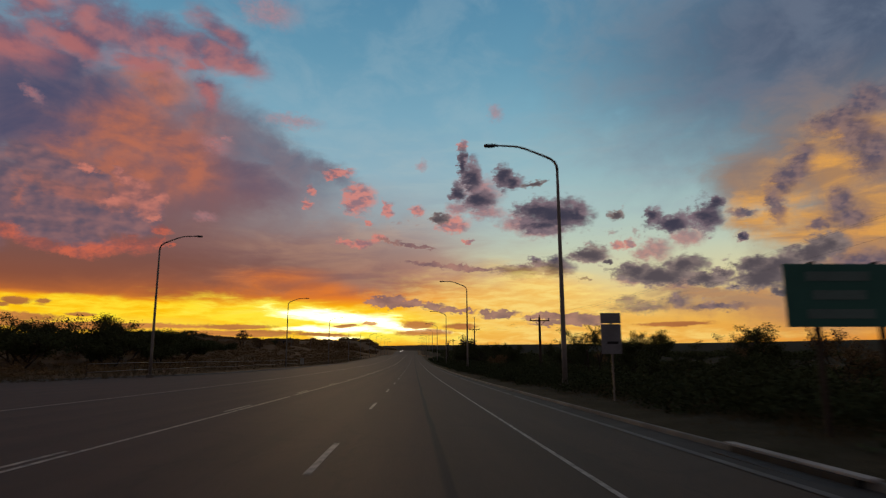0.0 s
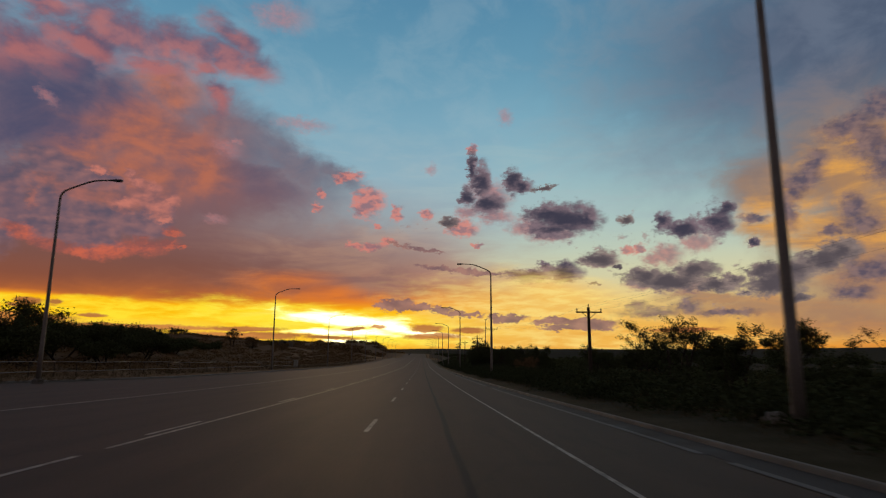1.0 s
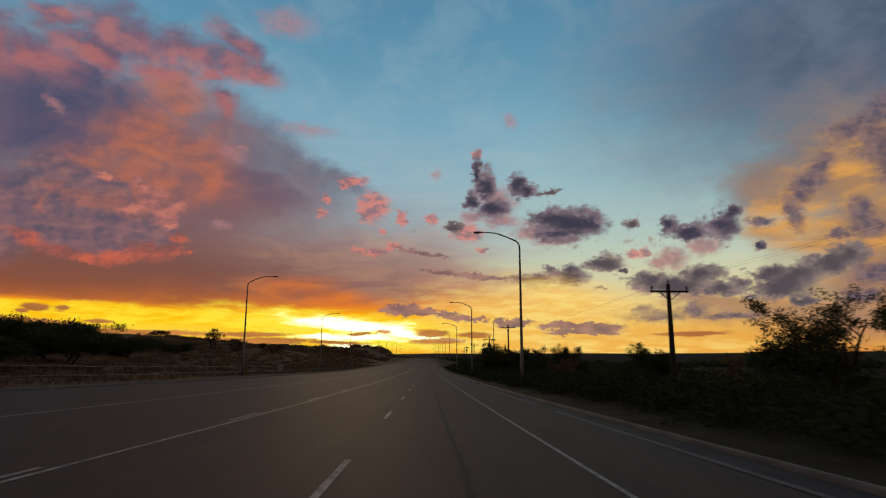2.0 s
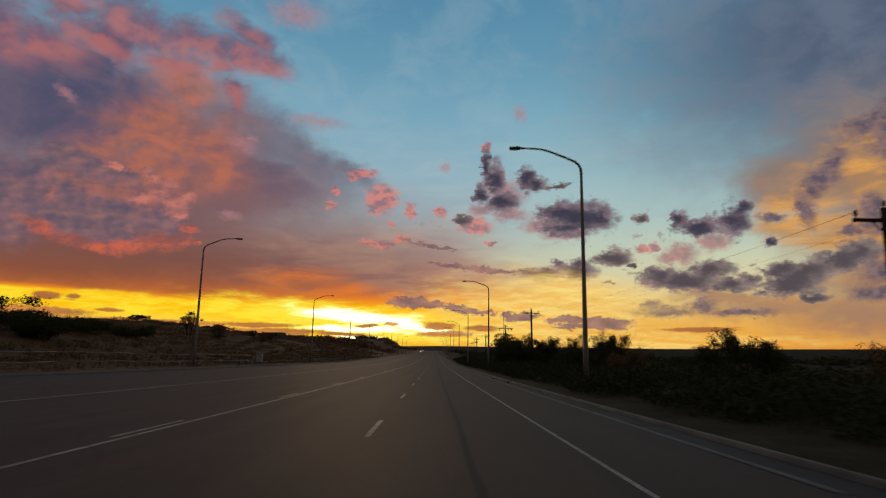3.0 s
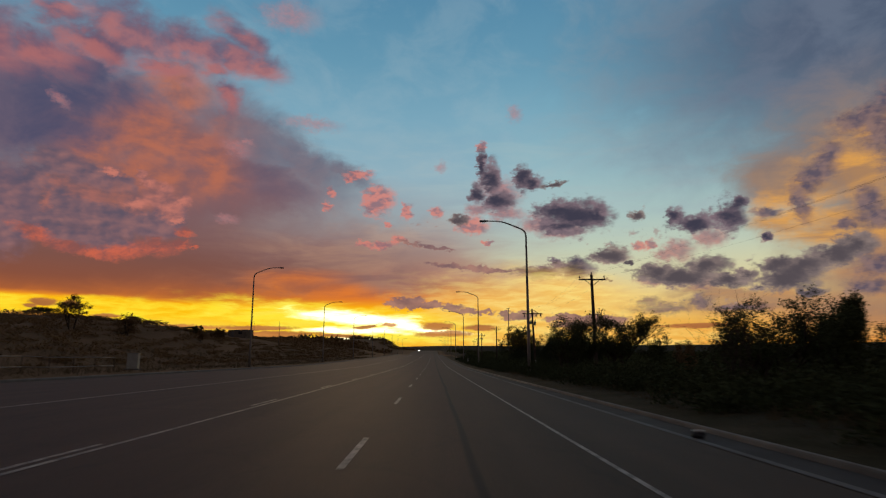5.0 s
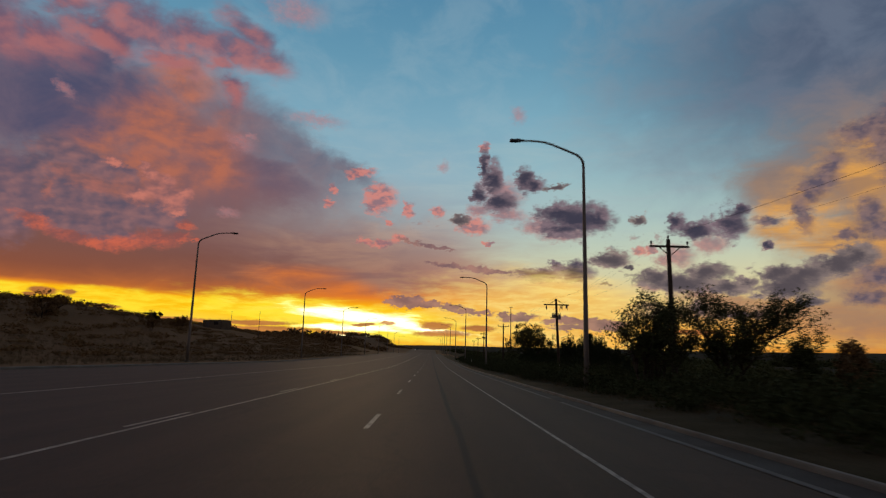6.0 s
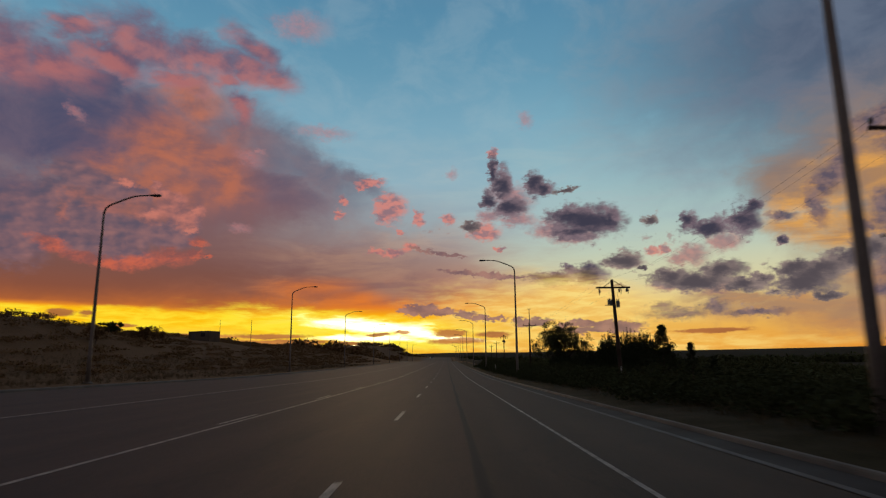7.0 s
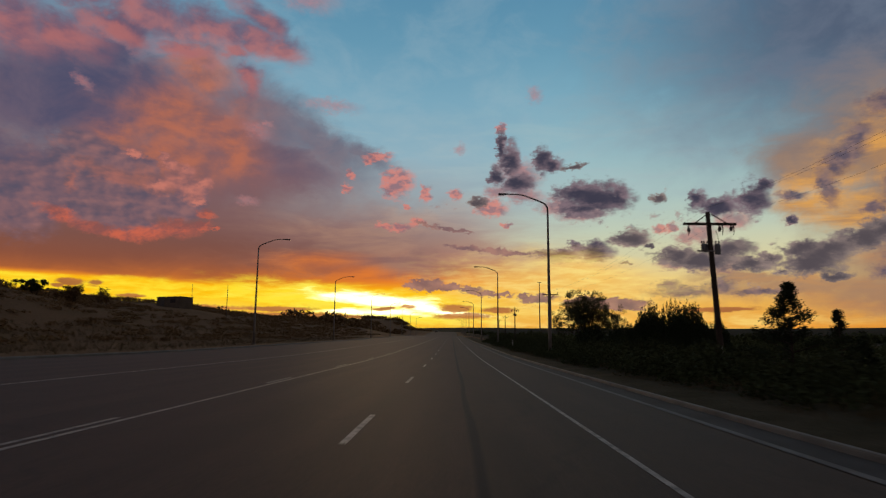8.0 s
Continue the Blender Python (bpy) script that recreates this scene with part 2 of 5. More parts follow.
folds = wcells(LUMPY, 1.35)
folds_sunward = wcells(wvec("ADD", LUMPY, wvec("MULTIPLY", to_sun, (0.2, 0.32, 0.0))), 1.35)
relief_fold = wmath("MULTIPLY_ADD", wmath("SUBTRACT", folds, folds_sunward), 0.4, wmath("MULTIPLY_ADD", wmath("SUBTRACT", billow, billow_sunward), 0.8, relief_mid))
relief_round = wmath("MULTIPLY_ADD", wmath("SUBTRACT", puffs_low, puffs_sunward), 1.1, wmath("MULTIPLY_ADD", wmath("SUBTRACT", lumps, lumps_sunward), 0.2, 0.5))
relief_soft = wmath("MULTIPLY_ADD", wmath("SUBTRACT", relief_mid, 0.5), 0.7, wmath("MULTIPLY_ADD", wmath("SUBTRACT", billow, billow_sunward), 1.4, 0.5))
bars, _ = wnoise(STRETCH, 0.33, 5.0, 0.6, 0.3)


def bent(colour, amount):
    return wvec("ADD", POS, wvec("MULTIPLY", wvec("SUBTRACT", colour, (0.5, 0.5, 0.5)), (amount * 1.3, amount, 0.0)))


BENT_WIDE, BENT_SMALL = bent(billow_c, 4.0), bent(puffs_c, 1.2)
BENT_WIDE = wvec("ADD", BENT_WIDE, wvec("MULTIPLY", wvec("SUBTRACT", puffs_c, (0.5, 0.5, 0.5)), (1.8, 1.3, 0.0)))
BENT_SMALL = wvec("ADD", BENT_SMALL, wvec("MULTIPLY", wvec("SUBTRACT", fine_c, (0.5, 0.5, 0.5)), (1.3, 1.0, 0.0)))
BENT_THIN = bent(streaky_c, 1.2)


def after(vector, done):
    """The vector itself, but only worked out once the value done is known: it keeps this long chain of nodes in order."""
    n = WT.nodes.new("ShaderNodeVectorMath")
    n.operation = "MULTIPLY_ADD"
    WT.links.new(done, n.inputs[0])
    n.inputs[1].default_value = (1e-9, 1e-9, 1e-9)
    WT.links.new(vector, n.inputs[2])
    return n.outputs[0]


def masses(where, shapes, done):
    """1 in the heart of the nearest ellipse, 0 on its rim, negative outside."""
    best = None
    for az, el, w, h, turn in shapes:
        n = WT.nodes.new("ShaderNodeMapping")
        n.vector_type = "TEXTURE"
        n.inputs["Location"].default_value = (az, el, 0)
        n.inputs["Rotation"].default_value = (0, 0, radians(turn))
        n.inputs["Scale"].default_value = (w, h, 1)
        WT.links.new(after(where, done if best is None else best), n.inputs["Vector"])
        d = wvec("LENGTH", n.outputs[0], out=1)
        best = d if best is None else wmath("SMOOTH_MIN", best, d, 0.25)
    return wmath("SUBTRACT", 1.0, best)


def layer(sky, where, shapes, dark, light, rough=0.9, grain=puffs, soft=(-0.1, 0.35), strength=1.0, tone=fine, contrast=(0.35, 0.65), core=0.0):
    """Lays a family of clouds over the sky. dark and light: the colours between which it is mottled."""
    heart = masses(where, shapes, sky)
    body = wmath("SUBTRACT", wmath("MULTIPLY_ADD", grain, rough * 2, heart), rough)
    cover = wsmooth(body, soft[0], soft[1], 0.0, strength)
    a = dark if isinstance(dark, bpy.types.NodeSocket) else srgb(*dark)
    b = light if isinstance(light, bpy.types.NodeSocket) else srgb(*light)
    return wmix(cover, sky, wmix(wsmooth(wmath("MULTIPLY_ADD", wmath("MINIMUM", heart, 1.0), -core if core else 1e-9, tone), *contrast), a, b))


def undersides(sky, where, shapes, dark, light, rough=0.6, grain=ragged, soft=(-0.4, 0.35), strength=0.9, gain=1.0, wide=1.0, tone=relief_mid):
    """Clouds lit from the sunk sun: the side that faces it glows, the side turned away stays dark."""
    heart = masses(where, shapes, sky)
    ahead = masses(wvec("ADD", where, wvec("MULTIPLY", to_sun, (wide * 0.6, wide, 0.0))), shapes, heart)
    body = wmath("SUBTRACT", wmath("MULTIPLY_ADD", grain, rough * 2, heart), rough)
    facing = wmath("MULTIPLY_ADD", wmath("SUBTRACT", heart, ahead), gain, tone)
    shade = wmix(wsmooth(facing, 0.1, 1.05), srgb(*dark), srgb(*light))
    return wmix(wsmooth(body, soft[0], soft[1], 0.0, strength), sky, shade)


def cumuli(sky, shapes, core, mid, rim, rough=1.35, at=-0.33, thin=0.65, depth=1.0):
    """Small ragged cumulus: a dark heart, paler sides and a torn, half clear rim."""
    heart = masses(BENT_SMALL, shapes, sky)
    body = wmath("SUBTRACT", wmath("MULTIPLY_ADD", ragged, rough * 2, heart), rough)
    rim_col = wmix(wsmooth(relief_mid, 0.1, 1.0), srgb(*mid), srgb(*rim))
    sky = wmix(wsmooth(body, at - 0.25, at + 0.3, 0.0, thin), sky, rim_col)
    inner = wmath("MULTIPLY_ADD", wmath("SUBTRACT", relief_mid, 0.5), -0.5, wmath("MULTIPLY_ADD", heart, 0.65, wmath("MULTIPLY", body, 0.35)))
    shade = wmix(wsmooth(inner, at + 0.2, at + depth), rim_col, srgb(*core))
    return wmix(wsmooth(body, at - 0.1, at + 0.5), sky, shade)


clear = wramp(EL, 90, [(0, (214, 122, 44)), (1.6, (226, 146, 52)), (3.6, (236, 180, 84)), (5.6, (232, 202, 130)), (7.8, (212, 206, 164)),
                       (10.3, (190, 202, 182)), (13, (170, 194, 190)), (17, (150, 185, 193)), (22, (124, 170, 189)), (27, (100, 150, 176)),
                       (32, (86, 137, 167)), (44, (92, 118, 140)), (60, (112, 106, 114)), (90, (108, 98, 104))])
hot = wramp(EL, 90, [(0, (212, 108, 30)), (1.0, (238, 148, 36)), (2.0, (250, 186, 48)), (3.2, (255, 212, 62)), (4.2, (255, 204, 22)),
                     (4.9, (252, 172, 14)), (5.6, (234, 130, 40)), (6.6, (204, 116, 66)), (9, (176, 140, 122)), (12.5, (158, 168, 172)),
                     (17, (144, 176, 190)), (22, (122, 166, 187)), (27, (100, 150, 176)), (32, (86, 137, 167)), (44, (92, 118, 140)), (90, (108, 98, 104))])
dusk = wramp(EL, 90, [(0, (84, 70, 76)), (6, (98, 80, 86)), (14, (104, 88, 94)), (35, (108, 100, 108)), (90, (108, 98, 104))])

SUN_AZ, SUN_EL = -7.4, 3.35
white = WT.nodes.new("ShaderNodeRGB")
white.outputs[0].default_value = srgb(255, 250, 195, 2.6)
BRIGHT = white.outputs[0]
sky = wmix(wsmooth(wmath("ADD", AZ, wmath("MULTIPLY", wmath("SUBTRACT", streaky, 0.5), 16)), -1, 13), hot, clear)
sky = wmix(wsmooth(SY, -0.1, 0.55), dusk, sky)
# thin high veil that lightens and greys the blue
sky = wmix(wmath("MULTIPLY", wsmooth(billow, 0.4, 0.68), wsmooth(EL, 8, 15, 0.0, 0.2)), sky, srgb(168, 186, 194))
sky = wmix(wmath("MULTIPLY", wsmooth(streaky, 0.42, 0.68), wmath("MULTIPLY", wsmooth(EL, 9, 14, 0.0, 0.4), wsmooth(EL, 24, 16))), sky, srgb(166, 184, 188))
sky = layer(sky, BENT_WIDE, [(37, 25, 18, 10, 0), (60, 30, 30, 16, 0)], (78, 88, 110), (96, 106, 126), 0.3, billow, (-0.7, 0.8), 0.95, billow)
sky = layer(sky, BENT_WIDE, VEIL, (122, 108, 108), (152, 124, 106), 0.35, billow, (-0.6, 0.7), 0.95, billow)
sky = layer(sky, BENT_WIDE, GOLD, (172, 130, 92), (230, 164, 76), 0.6, billow, (-0.6, 0.8), 0.92, streaky, (0.36, 0.64))
sky = layer(sky, BENT_WIDE, PEACH, (156, 118, 98), (182, 128, 88), 0.4, streaky, (-0.6, 0.7), 0.85, streaky)

bank = wramp(EL, 40, [(0, (225, 125, 45)), (4.8, (200, 106, 46)), (5.6, (160, 90, 54)), (6.8, (136, 81, 62)), (8.5, (124, 82, 73)), (11.0, (124, 92, 92)),
                      (14.5, (124, 94, 100)), (19, (112, 94, 108)), (25, (92, 100, 126)), (40, (84, 98, 124))])
heart = masses(BENT_WIDE, BANK, sky)
floor_edge = wsmooth(wmath("ADD", wmath("ADD", EL, wmath("MULTIPLY", AZ, 0.03)), wmath("MULTIPLY", wmath("SUBTRACT", streaky, 0.5), 0.8)), 4.05, 4.7)
bank_cover = wmath("MULTIPLY", wsmooth(wmath("ADD", heart, wmath("MULTIPLY", wmath("SUBTRACT", billow, 0.5), 0.6)), -0.45, 0.55), floor_edge)
sky = wmix(bank_cover, sky, bank)

sky = layer(sky, BENT_WIDE, HAZE, (148, 120, 118), (184, 146, 126), 0.5, streaky, (-0.9, 0.8), 0.5, streaky)
sky = layer(sky, BENT_THIN, GLOW, (190, 104, 58), (226, 122, 44), 0.5, streaky, (-0.9, 0.8), 0.75, streaky)
sky = layer(sky, BENT_WIDE, SMOKE, (98, 88, 106), (122, 100, 110), 0.3, billow, (-0.9, 0.7), 0.8, billow)
sky = layer(sky, BENT_WIDE, AMBER, (138, 94, 92), (184, 108, 82), 0.35, billow, (-0.9, 0.8), 0.88, relief_soft, (0.1, 0.85))
sky = layer(sky, BENT_WIDE, SLATE, (73, 76, 104), (100, 90, 110), 0.4, puffs, (-0.7, 0.6), 0.9, billow)
sky = layer(sky, BENT_SMALL, FAINT, (158, 124, 130), (186, 124, 124), 0.5, puffs, (-0.6, 0.9), 0.6, fine)
sky = undersides(sky, BENT_WIDE, CRIMSON, (112, 84, 104), (172, 106, 106), 0.3, puffs, (-0.75, 0.75), 0.9, 0.45, 1.3, relief_soft)
sky = undersides(sky, BENT_SMALL, CUMULUS, (90, 82, 99), (152, 108, 107), 0.5, ragged, (-0.4, 0.2), 0.9, 0.25, 0.9, relief_round)
sky = undersides(sky, BENT_SMALL, SALMON, (112, 88, 94), (176, 108, 96), 0.8, ragged, (-0.5, 0.5), 0.8, 0.3, 0.7, relief_round)
sky = undersides(sky, BENT_SMALL, EMBER, (140, 84, 80), (208, 102, 76), 0.5, ragged, (-0.55, 0.55), 0.88, 0.3, 0.5, relief_fold)
sky = undersides(sky, BENT_SMALL, BILLOW, (124, 90, 94), (204, 124, 108), 0.7, ragged, (-0.5, 0.3), 0.92, 0.3, 0.7, relief_round)
sky = layer(sky, BENT_SMALL, PUFF, (146, 106, 114), (212, 128, 116), 0.9, ragged, (-0.4, 0.35), 0.85, relief, (0.0, 0.65), 0.25)
sky = layer(sky, BENT_SMALL, ROSE, (142, 104, 112), (180, 120, 118), 0.6, ragged, (-0.5, 0.55), 0.8, relief, (0.1, 0.9))
sky = layer(sky, BENT_SMALL, SCUD, (112, 102, 110), (160, 136, 132), 2.4, ragged, (0.62, 1.1), 0.7, relief, (0.2, 0.8))
sky = cumuli(sky, DARK, (62, 60, 75), (98, 88, 98), (132, 112, 120), 1.1, -0.28, 0.6, 1.15)
sky = cumuli(sky, DARKER, (84, 76, 81), (108, 97, 99), (144, 126, 120), 1.15, -0.28, 0.6, 1.15)
sky = layer(sky, BENT_SMALL, PLUM, (80, 76, 96), (128, 106, 108), 0.7, ragged, (-0.6, 0.6), 0.9, relief, (0.1, 0.95))

# the glow round the sunk sun, then the thin bars of cloud before it
sky = layer(sky, BENT_THIN, [(-9.0, 3.5, 12.0, 1.5, -5), (-22, 4.35, 14, 0.65, 1), (-33, 4.7, 10, 0.5, 0)], (254, 190, 16), (255, 226, 52), 0.5, bars, (-0.45, 0.4), 0.95, bars)
sky = layer(sky, BENT_THIN, [(9, 4.6, 8, 2.4, -3), (14, 2.0, 14, 0.8, -1), (12, 6.2, 5, 1.6, -8)], (244, 186, 84), (252, 218, 122), 0.6, bars, (-0.9, 0.8), 0.85, bars)
sky = layer(sky, BENT_THIN, [(-8.0, 3.5, 9.0, 1.15, -6), (-5.5, 2.7, 6.0, 0.6, -4)], (255, 226, 40), (255, 240, 96), 0.7, bars, (-0.6, 0.5), 0.95, streaky)
sky = layer(sky, BENT_THIN, CORE, BRIGHT, BRIGHT, 1.1, bars, (-0.5, 1.0), 1.0, streaky)
sky = layer(sky, BENT_SMALL, STREAK, (120, 92, 96), (168, 124, 112), 0.8, ragged, (-0.2, 0.2), 0.92, relief_mid, (0.1, 0.95))
sky = layer(sky, BENT_THIN, WISP, (160, 96, 58), (204, 130, 70), 0.6, fine, (-0.45, 0.25), 0.92, streaky)
under = wmix(wsmooth(EL, -3.0, -0.3), srgb(40, 34, 30), sky)

shine = WT.nodes.new("ShaderNodeBackground")
WT.links.new(under, shine.inputs["Color"])
shine.inputs["Strength"].default_value = 1.0
WT.links.new(shine.outputs[0], WT.nodes.new("ShaderNodeOutputWorld").inputs["Surface"])

# what is left of the sun behind the cloud bars on the horizon
sun_lamp = new("sun", bpy.data.lights.new("sun", "SUN"))
sun_lamp.data.energy, sun_lamp.data.angle, sun_lamp.data.color = 0.35, radians(10), (1.0, 0.62, 0.28)
a, e = radians(SUN_AZ), radians(3.0)
sun_lamp.matrix_world = look((0, 0, 30), (-math.sin(a) * 10, -math.cos(a) * 10, 30 - math.tan(e) * 10))

# ---------------------------------------------------------------- materials
def material(name, base, rough=0.7, metal=0.0, spread=0.25, scale=3.0, fine_scale=60.0, bump=0.2, bump_size=0.01, second=None, spec=0.5):
    """A worn surface: its colour wanders at two scales, with fine relief."""
    m = bpy.data.materials.new(name)
    m.use_nodes = True
    t = m.node_tree
    b = t.nodes["Principled BSDF"]
    b.inputs["Metallic"].default_value = metal
    b.inputs["Specular IOR Level"].default_value = spec
    pos = t.nodes.new("ShaderNodeNewGeometry").outputs["Position"]

    def noise_of(s, d=5.0):
        n = t.nodes.new("ShaderNodeTexNoise")
        n.inputs["Scale"].default_value, n.inputs["Detail"].default_value = s, d
        t.links.new(pos, n.inputs["Vector"])
        return n.outputs[0]

    def mapped(x, lo, hi):
        n = t.nodes.new("ShaderNodeMapRange")
        for s, v in zip(n.inputs[1:5], (0.3, 0.7, lo, hi)):
            s.default_value = v
        t.links.new(x, n.inputs[0])
        return n.outputs[0]

    def blend(kind, f, x, y):
        n = t.nodes.new("ShaderNodeMix")
        n.data_type, n.blend_type = "RGBA", kind
        plug(t, n.inputs[0], f)
        plug(t, n.inputs[6], x)
        plug(t, n.inputs[7], y)
        return n.outputs[2]

    wide, small = noise_of(scale), noise_of(fine_scale, 3.0)
    base4 = (*base, 1)
    other = (*second, 1) if second else (*[c * (1 - spread * 1.6) for c in base], 1)
    colour = blend("MIX", mapped(wide, 0.0, 1.0), base4, other)
    grey = t.nodes.new("ShaderNodeCombineColor")
    g = mapped(small, 1 - spread, 1 + spread)
    for s in grey.inputs[:3]:
        t.links.new(g, s)
    colour = blend("MULTIPLY", 1.0, colour, grey.outputs[0])
    t.links.new(colour, b.inputs["Base Color"])
    t.links.new(mapped(wide, rough - 0.08, min(1, rough + 0.08)), b.inputs["Roughness"])
    if bump:
        n = t.nodes.new("ShaderNodeBump")
        n.inputs["Strength"].default_value, n.inputs["Distance"].default_value = bump, bump_size
        t.links.new(small, n.inputs["Height"])
        t.links.new(n.outputs[0], b.inputs["Normal"])
    return m


def glowing(name, colour, strength):
    m = bpy.data.materials.new(name)
    m.use_nodes = True
    b = m.node_tree.nodes["Principled BSDF"]
    b.inputs["Base Color"].default_value = (0.6, 0.6, 0.6, 1)
    b.inputs["Emission Color"].default_value = (*colour, 1)
    b.inputs["Emission Strength"].default_value = strength
    return m


def leafy(name, base, second):
    """Leaves: each clump its own shade, light comes a little through them."""
    m = bpy.data.materials.new(name)
    m.use_nodes = True
    t = m.node_tree
    b = t.nodes["Principled BSDF"]
    n = t.nodes.new("ShaderNodeMix")
    n.data_type = "RGBA"
    n.inputs[6].default_value, n.inputs[7].default_value = (*base, 1), (*second, 1)
    t.links.new(t.nodes.new("ShaderNodeNewGeometry").outputs["Random Per Island"], n.inputs[0])
    t.links.new(n.outputs[2], b.inputs["Base Color"])
    b.inputs["Roughness"].default_value = 0.9
    b.inputs["Specular IOR Level"].default_value = 0.08
    return m


def asphalt_material():
    m = material("asphalt", (0.056, 0.0305, 0.0186), 0.76, 0, 0.4, 0.8, 30.0, 0.5, 0.01, (0.05, 0.0275, 0.0168), spec=0.22)
    t = m.node_tree
    b = t.nodes["Principled BSDF"]
    pos = t.nodes.new("ShaderNodeNewGeometry").outputs["Position"]
    t.links.remove(b.inputs["Roughness"].links[0])
    b.inputs["Roughness"].default_value = 0.76
    sep = t.nodes.new("ShaderNodeSeparateXYZ")
    t.links.new(pos, sep.inputs[0])

    def mth(op, *v):
        n = t.nodes.new("ShaderNodeMath")
        n.operation = op
        for s, x in zip(n.inputs, v):
            plug(t, s, x)
        return n.outputs[0]

    def smooth(x, lo, hi, to0, to1):
        n = t.nodes.new("ShaderNodeMapRange")
        n.interpolation_type = "SMOOTHSTEP"
        for s, v in zip(n.inputs[:5], (x, lo, hi, to0, to1)):
            plug(t, s, v)
        return n.outputs[0]

    def tex(vec, scale, detail=4.0):
        n = t.nodes.new("ShaderNodeTexNoise")
        n.inputs["Scale"].default_value, n.inputs["Detail"].default_value = scale, detail
        t.links.new(vec, n.inputs["Vector"])
        return n.outputs[0]

    long_pos = t.nodes.new("ShaderNodeVectorMath")
    long_pos.operation = "MULTIPLY"
    long_pos.inputs[1].default_value = (1.0, 0.06, 1.0)
    t.links.new(pos, long_pos.inputs[0])
    drag = tex(long_pos.outputs[0], 1.6)
    # tyre lanes polished lighter, oil-dark strip down the lane's middle and a tarred seam
    x = mth("ADD", sep.outputs[0], mth("MULTIPLY", mth("SUBTRACT", drag, 0.5), 0.25))
    seam = smooth(mth("ABSOLUTE", mth("SUBTRACT", x, 0.55)), 0.02, 0.1, 0.12, 1.0)
    lane = mth("ABSOLUTE", mth("SUBTRACT", mth("FRACT", mth("DIVIDE", mth("ADD", x, 1.25), 1.83)), 0.5))
    wheel = smooth(lane, 0.05, 0.45, 1.08, 0.93)
    crack = t.nodes.new("ShaderNodeTexVoronoi")
    crack.feature = "DISTANCE_TO_EDGE"
    crack.inputs["Scale"].default_value = 0.22
    wob = t.nodes.new("ShaderNodeVectorMath")
    wob.operation = "MULTIPLY_ADD"
    wob.inputs[1].default_value = (0.9, 0.9, 0.0)
    wn = t.nodes.new("ShaderNodeTexNoise")
    wn.inputs["Scale"].default_value = 1.2
    t.links.new(pos, wn.inputs["Vector"])
    t.links.new(wn.outputs[1], wob.inputs[0])
    t.links.new(pos, wob.inputs[2])
    t.links.new(wob.outputs[0], crack.inputs["Vector"])
    line = smooth(crack.outputs[0], 0.004, 0.012, 0.8, 1.0)
    stain = smooth(drag, 0.35, 0.7, 0.88, 1.1)
    k = mth("MULTIPLY", mth("MULTIPLY", seam, wheel), mth("MULTIPLY", line, stain))
    grey = t.nodes.new("ShaderNodeCombineColor")
    for s in grey.inputs[:3]:
        t.links.new(k, s)
    old = b.inputs["Base Color"].links[0].from_socket
    # the outer lane was paved anew and is greyer than the old brown one
    newer = t.nodes.new("ShaderNodeMix")
    newer.data_type, newer.blend_type = "RGBA", "MULTIPLY"
    t.links.new(smooth(x, 0.5, 0.64, 0.0, 1.0), newer.inputs[0])
    t.links.new(old, newer.inputs[6])
    newer.inputs[7].default_value = (0.88, 0.98, 0.92, 1)
    n = t.nodes.new("ShaderNodeMix")
    n.data_type, n.blend_type = "RGBA", "MULTIPLY"
    n.inputs[0].default_value = 1.0
    t.links.new(newer.outputs[2], n.inputs[6])
    t.links.new(grey.outputs[0], n.inputs[7])
    t.links.new(n.outputs[2], b.inputs["Base Color"])
    return m


def paint_material(name, base):
    """Road paint, worn through to the asphalt in flecks."""
    m = material(name, base, 0.7, 0, 0.15, 1.2, 40.0, 0.3, 0.004)
    t = m.node_tree
    b = t.nodes["Principled BSDF"]
    pos = t.nodes.new("ShaderNodeNewGeometry").outputs["Position"]
    n = t.nodes.new("ShaderNodeTexNoise")
    n.inputs["Scale"].default_value, n.inputs["Detail"].default_value, n.inputs["Roughness"].default_value = 5.0, 8.0, 0.75
    t.links.new(pos, n.inputs["Vector"])
    r = t.nodes.new("ShaderNodeMapRange")
    for s, v in zip(r.inputs[1:5], (0.45, 0.6, 0.0, 0.92)):
        s.default_value = v
    t.links.new(n.outputs[0], r.inputs[0])
    x = t.nodes.new("ShaderNodeMix")
    x.data_type = "RGBA"
    t.links.new(r.outputs[0], x.inputs[0])
    t.links.new(b.inputs["Base Color"].links[0].from_socket, x.inputs[6])
    x.inputs[7].default_value = (0.06, 0.055, 0.05, 1)
    t.links.new(x.outputs[2], b.inputs["Base Color"])
    return m


